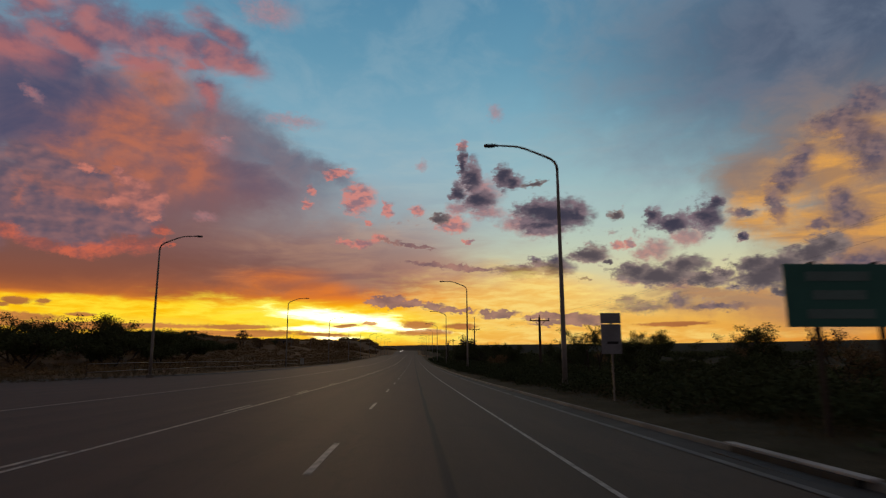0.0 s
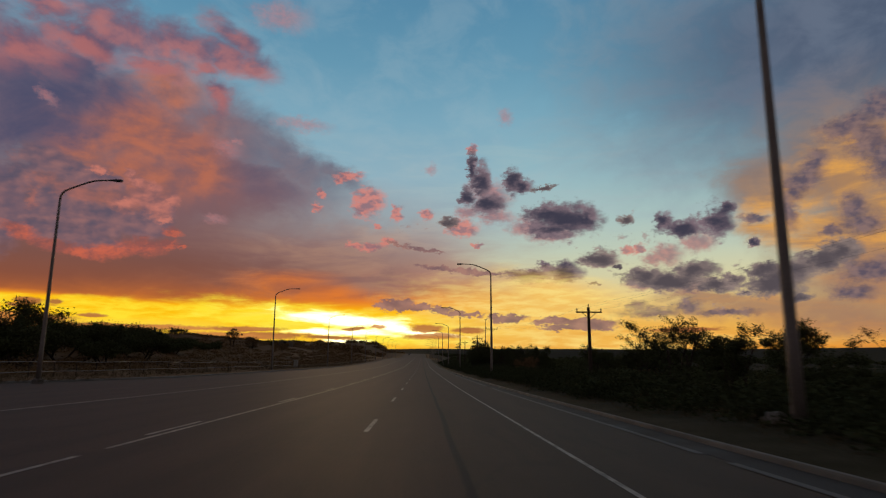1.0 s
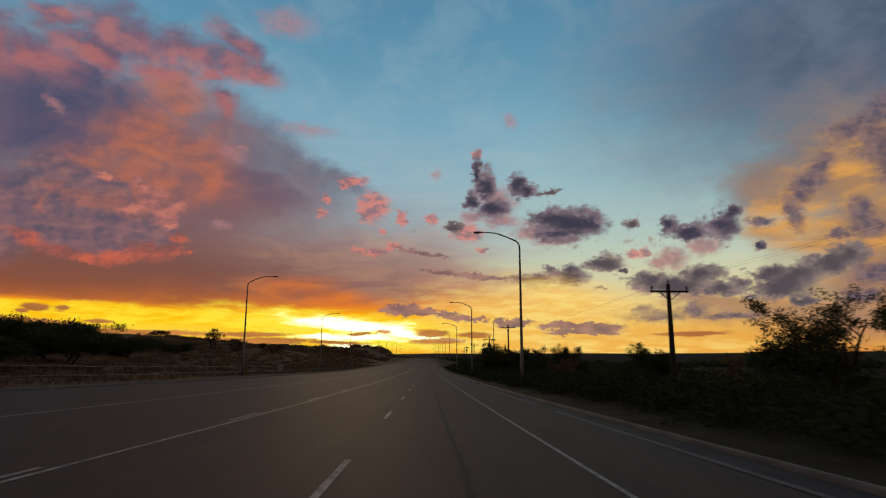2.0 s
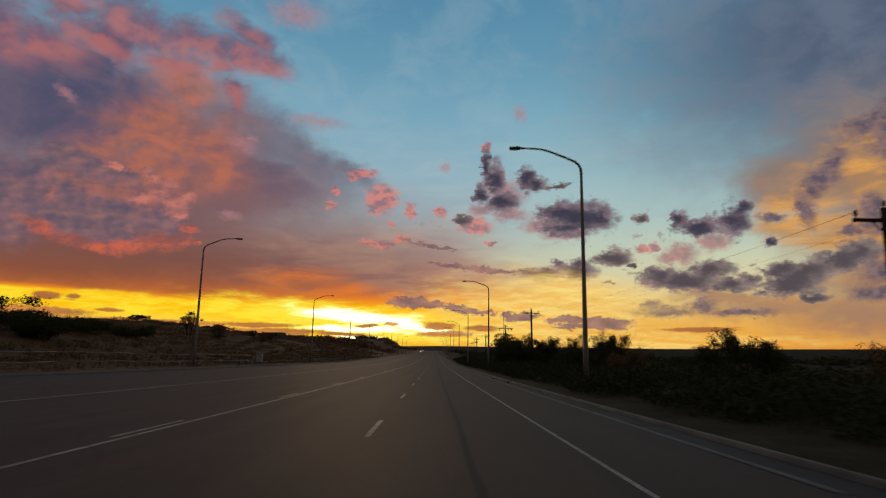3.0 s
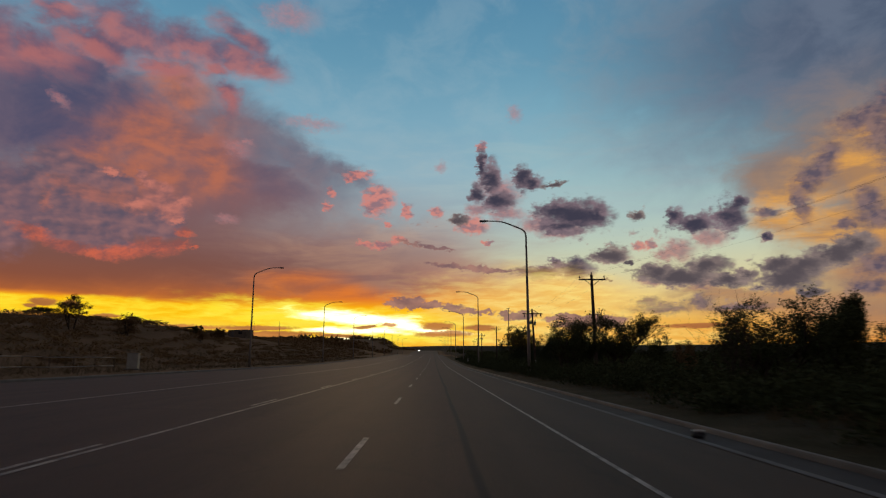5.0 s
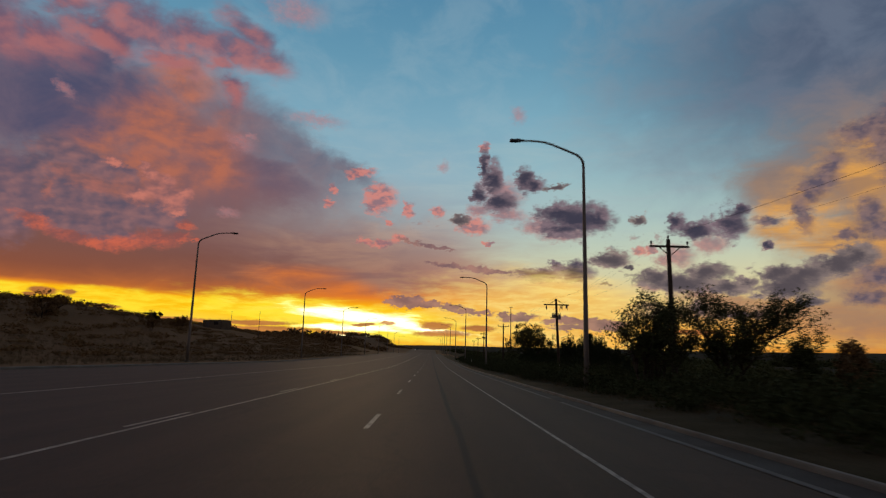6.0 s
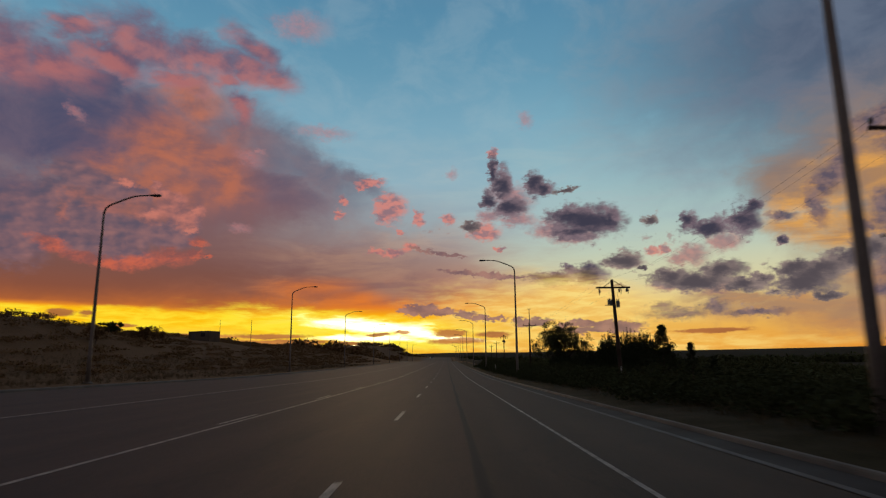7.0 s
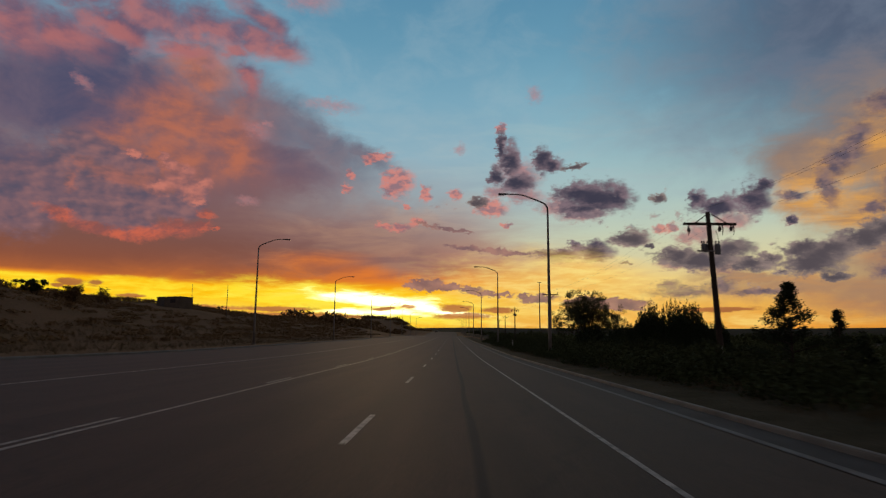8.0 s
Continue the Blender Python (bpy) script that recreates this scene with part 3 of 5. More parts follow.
def soil_material():
    """Dry brown grassland on the bank, dark green undergrowth on the plain and up the road."""
    m = material("scrub_soil", (0.14, 0.084, 0.043), 0.95, 0, 0.25, 0.12, 7.0, 0.3, 0.05, (0.112, 0.071, 0.036), spec=0.05)
    t = m.node_tree
    b = t.nodes["Principled BSDF"]
    sep = t.nodes.new("ShaderNodeSeparateXYZ")
    t.links.new(t.nodes.new("ShaderNodeNewGeometry").outputs["Position"], sep.inputs[0])
    green = []
    for axis, lo, hi in ((0, 8.0, 14.0), (1, 1500.0, 2000.0)):
        n = t.nodes.new("ShaderNodeMapRange")
        n.inputs[1].default_value, n.inputs[2].default_value = lo, hi
        t.links.new(sep.outputs[axis], n.inputs[0])
        green.append(n.outputs[0])
    top = t.nodes.new("ShaderNodeMath")
    top.operation = "MAXIMUM"
    t.links.new(green[0], top.inputs[0])
    t.links.new(green[1], top.inputs[1])
    x = t.nodes.new("ShaderNodeMix")
    x.data_type, x.blend_type = "RGBA", "MULTIPLY"
    t.links.new(top.outputs[0], x.inputs[0])
    t.links.new(b.inputs["Base Color"].links[0].from_socket, x.inputs[6])
    x.inputs[7].default_value = (0.2, 0.27, 0.26, 1)
    t.links.new(x.outputs[2], b.inputs["Base Color"])
    return m


ASPHALT = asphalt_material()
WHITE_PAINT = paint_material("white_road_paint", (0.38, 0.34, 0.29))
YELLOW_PAINT = paint_material("yellow_road_paint", (0.4, 0.33, 0.25))
CONCRETE = material("concrete", (0.14, 0.13, 0.112), 0.85, 0, 0.25, 0.8, 45.0, 0.3, 0.006)
CONCRETE_PALE = material("pale_concrete", (0.34, 0.32, 0.29), 0.85, 0, 0.2, 1.2, 40.0, 0.3, 0.006)
LIP = paint_material("pale_gutter_lip", (0.066, 0.056, 0.048))
SOIL = soil_material()
DIRT = material("verge_dirt", (0.046, 0.036, 0.02), 0.95, 0, 0.35, 0.7, 14.0, 0.6, 0.03, (0.024, 0.023, 0.011), spec=0.05)
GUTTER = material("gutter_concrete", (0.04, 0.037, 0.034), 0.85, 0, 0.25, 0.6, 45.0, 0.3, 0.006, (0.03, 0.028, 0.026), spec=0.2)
STEEL = material("galvanised_steel", (0.2, 0.175, 0.15), 0.6, 0.25, 0.12, 2.0, 25.0, 0.05, 0.002)
DARK_STEEL = material("dark_luminaire", (0.07, 0.07, 0.072), 0.5, 0.4, 0.15, 4.0, 30.0, 0.05, 0.002)
WOOD = material("weathered_pole_wood", (0.06, 0.044, 0.033), 0.9, 0, 0.3, 1.0, 22.0, 0.5, 0.01, spec=0.15)
PORCELAIN = material("brown_porcelain", (0.09, 0.06, 0.05), 0.3, 0, 0.1, 5.0, 40.0, 0.0)
TRANSFORMER = material("grey_enamel", (0.16, 0.165, 0.16), 0.5, 0.2, 0.12, 3.0, 30.0, 0.05, 0.002)
CABLE = material("cable", (0.03, 0.03, 0.03), 0.6, 0, 0.1, 1.0, 20.0, 0.0)
ALUMINIUM = material("sign_back_aluminium", (0.2, 0.2, 0.2), 0.5, 0.4, 0.15, 2.0, 20.0, 0.05, 0.002)
GREEN_SIGN = material("green_sign_sheeting", (0.014, 0.11, 0.08), 0.55, 0, 0.08, 1.5, 30.0, 0.0)
SIGN_WHITE = material("sign_white", (0.1, 0.16, 0.14), 0.6, 0, 0.1, 2.0, 30.0, 0.0)
NEAR_BLACK = material("near_black_surface", (0.02, 0.02, 0.02), 0.8, 0.3, 0.2, 5.0, 30.0, 0.2)
BARK = material("bark", (0.06, 0.046, 0.034), 0.95, 0, 0.3, 3.0, 30.0, 0.6, 0.02, spec=0.1)
LEAF = leafy("green_leaves", (0.068, 0.078, 0.031), (0.039, 0.046, 0.018))
LEAF_DRY = leafy("dry_leaves", (0.2, 0.125, 0.06), (0.13, 0.088, 0.04))
SCRUB_LEAF = leafy("dark_scrub_leaves", (0.046, 0.056, 0.022), (0.028, 0.035, 0.014))
JUNIPER = leafy("juniper_needles", (0.035, 0.046, 0.022), (0.02, 0.028, 0.014))
GRASS = leafy("dry_grass", (0.11, 0.08, 0.042), (0.06, 0.05, 0.025))
WALL = material("shed_wall", (0.1, 0.076, 0.052), 0.8, 0, 0.2, 0.6, 12.0, 0.2, 0.01)
ROOF = material("shed_roof", (0.1, 0.09, 0.085), 0.7, 0.2, 0.2, 0.6, 12.0, 0.1, 0.01)
CAR_PAINT = material("car_paint", (0.12, 0.12, 0.13), 0.3, 0.3, 0.05, 1.0, 30.0, 0.0)
CAR_GLASS = material("car_glass", (0.02, 0.022, 0.025), 0.08, 0, 0.02, 1.0, 30.0, 0.0)
RUBBER = material("tyre_rubber", (0.02, 0.02, 0.02), 0.9, 0, 0.1, 3.0, 30.0, 0.0)
HEADLIGHT = glowing("lit_headlight", (1.0, 0.93, 0.8), 30.0)
CABINET = material("cabinet_paint", (0.3, 0.3, 0.25), 0.6, 0.1, 0.15, 2.0, 20.0, 0.05)

# ---------------------------------------------------------------- meshes
def mesh_of(name, verts, faces, smooth=False):
    me = bpy.data.meshes.new(name)
    me.from_pydata([tuple(v) for v in verts], [], [tuple(f) for f in faces])
    me.update()
    if smooth:
        me.polygons.foreach_set("use_smooth", [True] * len(me.polygons))
    return me


def part(name, data, mat, parent=None, label="", at=None):
    """One mesh object, from a mesh or a bmesh, under a thing or a part."""
    if isinstance(data, bmesh.types.BMesh):
        me = bpy.data.meshes.new(name)
        bmesh.ops.recalc_face_normals(data, faces=data.faces)
        data.to_mesh(me)
        data.free()
        data = me
    if not data.materials:
        data.materials.append(mat)
    ob = new(name, data)
    if parent is not None:
        ob.parent = parent
    if at is not None:
        ob.matrix_basis = at if isinstance(at, Matrix) else Matrix.Translation(at)
    if label:
        ob["label"] = label
    return ob


def thing(name, at, label, category, group="", kind=""):
    ob = new(name)
    ob.empty_display_size = 0.2
    ob.matrix_basis = at if isinstance(at, Matrix) else Matrix.Translation(at)
    return tagged(ob, label, category, group, kind)


def box(size, at=(0, 0, 0), bevel=0.0, bm=None, turn=None):
    own = bmesh.new()
    m = Matrix.Translation(at) @ (turn if turn is not None else Matrix.Identity(4)) @ Matrix.Diagonal((*size, 1))
    bmesh.ops.create_cube(own, size=1.0, matrix=m)
    if bevel:
        bmesh.ops.bevel(own, geom=own.edges[:], offset=bevel, segments=2, affect="EDGES", profile=0.6)
    if bm is None:
        return own
    tmp = bpy.data.meshes.new("tmp")
    own.to_mesh(tmp)
    own.free()
    bm.from_mesh(tmp)
    bpy.data.meshes.remove(tmp)
    return bm


def rings(points, radii, sides=10, closed_ends=True):
    """A tube along points, with a radius at each; vertices and faces."""
    pts = [Vector(p) for p in points]
    verts, faces = [], []
    side = None
    for i, p in enumerate(pts):
        d = (pts[min(i + 1, len(pts) - 1)] - pts[max(i - 1, 0)]).normalized()
        if side is None:
            side = d.orthogonal().normalized()
        side = (side - d * side.dot(d)).normalized()
        other = d.cross(side)
        for k in range(sides):
            a = 2 * math.pi * k / sides
            verts.append(p + (side * math.cos(a) + other * math.sin(a)) * radii[i])
    for i in range(len(pts) - 1):
        for k in range(sides):
            a, b = i * sides + k, i * sides + (k + 1) % sides
            faces.append((a, b, b + sides, a + sides))
    if closed_ends:
        faces.append(tuple(range(sides - 1, -1, -1)))
        faces.append(tuple(range((len(pts) - 1) * sides, len(pts) * sides)))
    return verts, faces


def tube(name, points, radii, sides=10):
    return mesh_of(name, *rings(points, radii, sides), smooth=True)


# ---------------------------------------------------------------- lie of the land
ROAD_Y = [-80, -20, 20, 60, 100, 150, 210, 300, 420, 490, 520, 600, 700, 760, 1000, 1400, 2200, 4000]
ROAD_Z = [0.3, 0.0, -0.269, -0.42, -0.37, -0.143, 0.225, 1.711, 4.0, 5.5, 5.7, 5.4, 8.6, 11.6, 17.0, 22.0, 24.0, 24.0]
KERB_R, KERB_L = 5.42, -22.6


def ease(x, lo, hi):
    u = np.clip((np.asarray(x, float) - lo) / (hi - lo), 0, 1)
    return u * u * (3 - 2 * u)


def road_z(y):
    """Height of the road's crown, softened between the knots."""
    y = np.asarray(y, float)
    return sum(np.interp(y + d, ROAD_Y, ROAD_Z) for d in (-12, -6, 0, 6, 12)) / 5


def cross_z(x):
    """Cross fall of the paved width."""
    return 0.24 * np.clip((-9.0 - np.asarray(x, float)) / 13.0, 0, 1)


def kerb_left(y):
    return KERB_L - 7.0 * ease(-np.asarray(y, float), -80, -40)


def wave(x, y, size, seed):
    return np.sin(x / size + 1.7 * seed) * np.cos(y / (size * 1.3) + 0.9 * seed) + 0.5 * np.sin((x + y) / (size * 0.45) + 2.3 * seed)


def land_z(x, y):
    """Height of the ground outside the kerbs."""
    x, y = np.asarray(x, float), np.asarray(y, float)
    base = road_z(y)
    right = np.maximum(x - KERB_R, 0)
    left = np.maximum(kerb_left(y) - x, 0)
    z = base + 0.14 + np.where(x < 0, 0.24, 0.0)
    z = z - np.where(x > 0, 0.1 * (1 - ease(right, 0, 2.5)), 0.0)
    z = z - 1.5 * ease(right, 4.5, 11) - 0.8 * ease(right, 14, 60)
    z = z + 0.12 * wave(x, y, 3.1, 1) * ease(np.maximum(right, left), 2.5, 8)
    z = z + 0.1 * ease(left, 0.3, 3) + (2.2 + 3.7 * ease(y, 55, 135)) * ease(left, 3.5, 36) * (1 - 0.75 * ease(y, 420, 620))
    z = z + 1.8 * ease(left, 12, 34) * ease(y, 185, 215) * (1 - ease(y, 222, 250))
    z = z + 3.4 * ease(left, 32, 62) * ease(y, 185, 250) * (1 - ease(y, 330, 450))
    z = z + 0.35 * wave(x, y, 11, 2) * ease(np.maximum(right, left), 10, 40)
    far = ease(np.hypot(x, y - 80), 600, 1500)
    az = np.degrees(np.arctan2(x, np.maximum(y, 1.0)))
    hill = 13.0 * ease(-az, 2.6, 4.1) * (1 - ease(-az, 13, 19)) * ease(y, 520, 900)
    ridge = 2.0 * np.sin(x / 260.0) + 1.5 * np.sin(x / 97.0 + 1.0)
    wide = np.hypot(x, y - 80)
    off_road = ease(np.abs(x + 8), 24, 70)
    z = z + off_road * (hill + far * ridge * 0.6)
    # right-hand plain lies lower than the road's climb, then a level ridge closes the view
    plain = off_road * ease(x, 20, 160) * ease(y, 250, 800)
    z = z * (1 - plain) + plain * 4.0
    # woods-dark ridge that closes the view all round
    k = ease(wide, 1500, 2300)
    z = z * (1 - k) + k * (0.0247 * wide + ridge)
    return z


def ground_sheet(left, right, ys):
    """One sheet of ground, sunk under the paved width. left and right: distances out from the kerbs."""
    verts, n = [], len(left) + len(right) + 4
    for y in ys:
        kl = float(kerb_left(y))
        out_l = np.array([kl - d for d in left])
        out_r = np.array([KERB_R + d for d in right])
        xs = np.concatenate([out_l, [kl + 0.02, kl + 4.0, KERB_R - 4.0, KERB_R - 0.02], out_r])
        zs = land_z(xs, np.full(len(xs), y))
        if y < 1390:
            k = len(left)
            zs[k:k + 4] = float(road_z(y)) - 0.35
        verts.extend(zip(xs, [y] * len(xs), zs))
    faces = [(j * n + i, j * n + i + 1, (j + 1) * n + i + 1, (j + 1) * n + i) for j in range(len(ys) - 1) for i in range(n - 1)]
    return verts, faces


out = [0.04, 0.45, 1.05, 1.85, 2.8, 3.8, 5.2, 6.8, 8.8, 11.2, 14.2, 18.2, 23.2, 27, 31, 36, 42, 52, 69, 94, 134, 194, 284, 414, 594, 894, 1394, 2194, 3594]
ys = list(np.arange(-80, 60, 5.0)) + list(np.arange(60, 340, 4.0)) + list(np.arange(340, 700, 12.0)) + list(np.arange(700, 1500, 40.0)) + list(np.arange(1500, 2500, 100.0)) + [2500, 3000, 4200]
ground = tagged(part("ground", mesh_of("ground", *ground_sheet(out[::-1], out, ys), smooth=True), SOIL), "dark dry soil and scrub ground rolling to the horizon", "ground", kind="structure")


def strip(name, x0, x1, y0, y1, mat, lift=0.0, step=4.0, nx=1, x_of=None):
    """A flat band along the road, laid on its surface."""
    n = max(2, int(round((y1 - y0) / step)) + 1)
    yy = np.linspace(y0, y1, n)
    verts, faces = [], []
    for y in yy:
        for k in range(nx + 1):
            x = x0 + (x1 - x0) * k / nx
            verts.append((x, y, float(road_z(y)) + float(cross_z(x)) + lift))
    for j in range(n - 1):
        for k in range(nx):
            a = j * (nx + 1) + k
            faces.append((a, a + 1, a + nx + 2, a + nx + 1))
    return mesh_of(name, verts, faces, smooth=True)


def roadway():
    yy = np.concatenate([np.arange(-80, 420, 4.0), np.arange(420, 1400, 20.0)])
    us = np.linspace(0, 1, 15)
    verts, faces = [], []
    for y in yy:
        lo, hi = float(kerb_left(y)) + 0.02, KERB_R - 0.72
        for u in us:
            x = lo + (hi - lo) * u
            verts.append((x, y, float(road_z(y)) + float(cross_z(x))))
    n = len(us)
    for j in range(len(yy) - 1):
        for i in range(n - 1):
            faces.append((j * n + i, j * n + i + 1, (j + 1) * n + i + 1, (j + 1) * n + i))
    return mesh_of("road", verts, faces, smooth=True)


tagged(part("road", roadway(), ASPHALT), "worn dark asphalt of a wide multi-lane highway", "road", kind="structure")


def kerb_profile(name, line, section, y0, y1, step=4.0, mat=None):
    """Sweeps a cross-section (offset to the outside, height) along a kerb line x(y)."""
    yy = np.arange(y0, y1 + 0.01, step)
    verts, faces = [], []
    n = len(section)
    for y in yy:
        for o, h in section:
            x = line(y) + o
            verts.append((x, y, float(road_z(y)) + float(cross_z(np.clip(x, -22, 5))) + h))
    for j in range(len(yy) - 1):
        for i in range(n - 1):
            faces.append((j * n + i, j * n + i + 1, (j + 1) * n + i + 1, (j + 1) * n + i))
    return mesh_of(name, verts, faces)


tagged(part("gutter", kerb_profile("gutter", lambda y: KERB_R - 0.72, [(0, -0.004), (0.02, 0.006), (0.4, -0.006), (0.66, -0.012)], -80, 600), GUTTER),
       "dark concrete gutter pan beside the asphalt", "gutter", kind="structure")
for y0, y1 in ((-60, 29.8), (30.8, 62), (66, 141), (143, 260)):
    tagged(part("gutter_lip", strip("gutter_lip", KERB_R - 0.86, KERB_R - 0.71, y0, y1, LIP, 0.01, 2.0), LIP), "pale worn concrete lip along the gutter", "gutter", "gutter lips", "structure")
verge = [(0.045, 0.075), (0.5, 0.09), (1.2, 0.12), (2.2, 0.15), (3.1, 0.16), (3.9, 0.12)]
tagged(part("verge", kerb_profile("verge", lambda y: KERB_R, verge, -80, 420, 2.0), DIRT), "strip of dry brown dirt along the kerb", "verge", kind="structure")
right_kerb = [(-0.06, -0.02), (-0.05, 0.05), (-0.038, 0.078), (-0.015, 0.085), (0.03, 0.085), (0.045, 0.08), (0.05, -0.2)]
tagged(part("kerb_right", kerb_profile("kerb_right", lambda y: KERB_R, right_kerb, -80, 600), CONCRETE),
       "weathered low concrete kerb", "kerb", kind="structure")
left_kerb = [(0.16, -0.02), (0.13, 0.10), (0.10, 0.14), (-0.02, 0.15), (-0.05, 0.145), (-0.06, -0.2)]
tagged(part("kerb_left", kerb_profile("kerb_left", lambda y: float(kerb_left(y)), left_kerb, -80, 600), CONCRETE),
       "weathered low concrete kerb", "kerb", kind="structure")

# road markings
tagged(part("edge_line", strip("edge_line", 2.36, 2.44, -60, 520, WHITE_PAINT, 0.006), WHITE_PAINT), "worn solid white edge line", "road marking", kind="structure")
for y0, y1 in ((-60, 30.55), (31.5, 520)):
    tagged(part("turn_lane_line", strip("turn_lane_line", -5.5, -5.39, y0, y1, YELLOW_PAINT, 0.006), YELLOW_PAINT), "worn solid yellow line beside the turn lane", "road marking", kind="structure")
tagged(part("far_turn_lane_line", strip("far_turn_lane_line", -12.56, -12.44, -60, 520, YELLOW_PAINT, 0.006), YELLOW_PAINT), "worn solid yellow line across the turn lane", "road marking", kind="structure")
DASH = 12.13
for k in range(-4, 46):
    y = 10.05 + DASH * k
    tagged(part("lane_dash", strip("lane_dash", -1.31, -1.2, y, y + 3.3, WHITE_PAINT, 0.006, 1.1), WHITE_PAINT), "worn white lane dash", "road marking", "lane dashes", "structure")
for k in range(-4, 30):
    y = 9.4 + DASH * k
    tagged(part("turn_lane_dash", strip("turn_lane_dash", -5.76, -5.65, y, y + 3.2, YELLOW_PAINT, 0.006, 1.1), YELLOW_PAINT), "worn yellow turn lane dash", "road marking", "turn lane dashes", "structure")

# ---------------------------------------------------------------- street lamps
def street_lamp(at, label):
    """Tapered steel pole on a flange, with a curved arm and a cobra-head luminaire; the arm points to -x."""
    lamp = thing("street_lamp", at, label, "street lamp", "street lamps along the highway")
    zs = [0.05, 2, 5, 8, 10.5, 11.66]
    part("pole", tube("pole", [(0, 0, z) for z in zs], [0.145 - 0.0062 * z for z in zs], 14), STEEL, lamp)
    bend = [(0, 0, 11.62), (-0.03, 0, 11.88), (-0.13, 0, 12.08), (-0.32, 0, 12.25), (-0.6, 0, 12.38), (-1.2, 0, 12.62), (-1.75, 0, 12.83),
            (-2.1, 0, 12.92), (-2.5, 0, 12.96), (-3.3, 0, 12.98)]
    part("arm", tube("arm", bend, [0.073 - 0.0028 * i for i in range(len(bend))], 12), STEEL, lamp)
    head = bmesh.new()
    box((0.62, 0.26, 0.13), (-3.62, 0, 12.97), 0.045, head)
    box((0.22, 0.15, 0.11), (-3.28, 0, 12.98), 0.03, head)
    lum = part("luminaire", head, DARK_STEEL, lamp, "dark unlit cobra-head luminaire")
    cell = bmesh.new()
    bmesh.ops.create_cone(cell, cap_ends=True, segments=10, radius1=0.04, radius2=0.035, depth=0.07, matrix=Matrix.Translation((-3.5, 0, 13.06)))
    part("photocell", cell, DARK_STEEL, lum)
    lens = bmesh.new()
    box((0.4, 0.2, 0.03), (-3.68, 0, 12.895), 0.01, lens)
    part("lens", lens, CAR_GLASS, lum)
    part("base_plate", box((0.42, 0.42, 0.04), (0, 0, 0.03), 0.006), STEEL, lamp)
    foot = bmesh.new()
    bmesh.ops.create_cone(foot, cap_ends=True, segments=20, radius1=0.36, radius2=0.34, depth=0.4, matrix=Matrix.Translation((0, 0, -0.19)))
    part("footing", foot, CONCRETE, lamp, "concrete footing")
    for sx in (-1, 1):
        for sy in (-1, 1):
            b = bmesh.new()
            bmesh.ops.create_cone(b, cap_ends=True, segments=6, radius1=0.024, radius2=0.024, depth=0.07, matrix=Matrix.Translation((sx * 0.16, sy * 0.16, 0.075)))
            part("bolt", b, STEEL, lamp)
    part("hand_hole_cover", box((0.012, 0.1, 0.18), (-0.146, 0, 0.55), 0.004), STEEL, lamp)
    return lamp


RIGHT_LAMPS = [33.22, 91.12, 150.03, 207.62, 262.0, 320.0, 378.0, 436.0, 494.0, 552.0, 612.0, 672.0]
LEFT_LAMPS = [60.54, 121.74, 181.03, 235.31, 287.0, 346.0, 404.0, 462.0, 522.0, 582.0]
first = None
for y in RIGHT_LAMPS:
    at = pose(7.82, y, float(road_z(y)) + 0.02)
    if first is None:
        first = street_lamp(at, "tall galvanised street lamp with a curved arm on the verge")
    else:
        copy_thing(first, at)
for y in LEFT_LAMPS:
    copy_thing(first, pose(-24.0, y, float(road_z(y)) + 0.48, 0, 0, 180))


# ---------------------------------------------------------------- utility poles
SIGN_POST = material("marker_plastic", (0.4, 0.38, 0.34), 0.6, 0, 0.1, 3.0, 30.0, 0.0)


def insulator(bm, x, y, z, s=1.0, down=False):
    k = -1 if down else 1
    for dz, r, d in ((0.03, 0.02, 0.08), (0.09, 0.05, 0.05), (0.14, 0.06, 0.05), (0.19, 0.045, 0.05)):
        bmesh.ops.create_cone(bm, cap_ends=True, segments=8, radius1=r * s, radius2=r * s * 0.8, depth=d * s, matrix=Matrix.Translation((x, y, z + k * dz * s)))


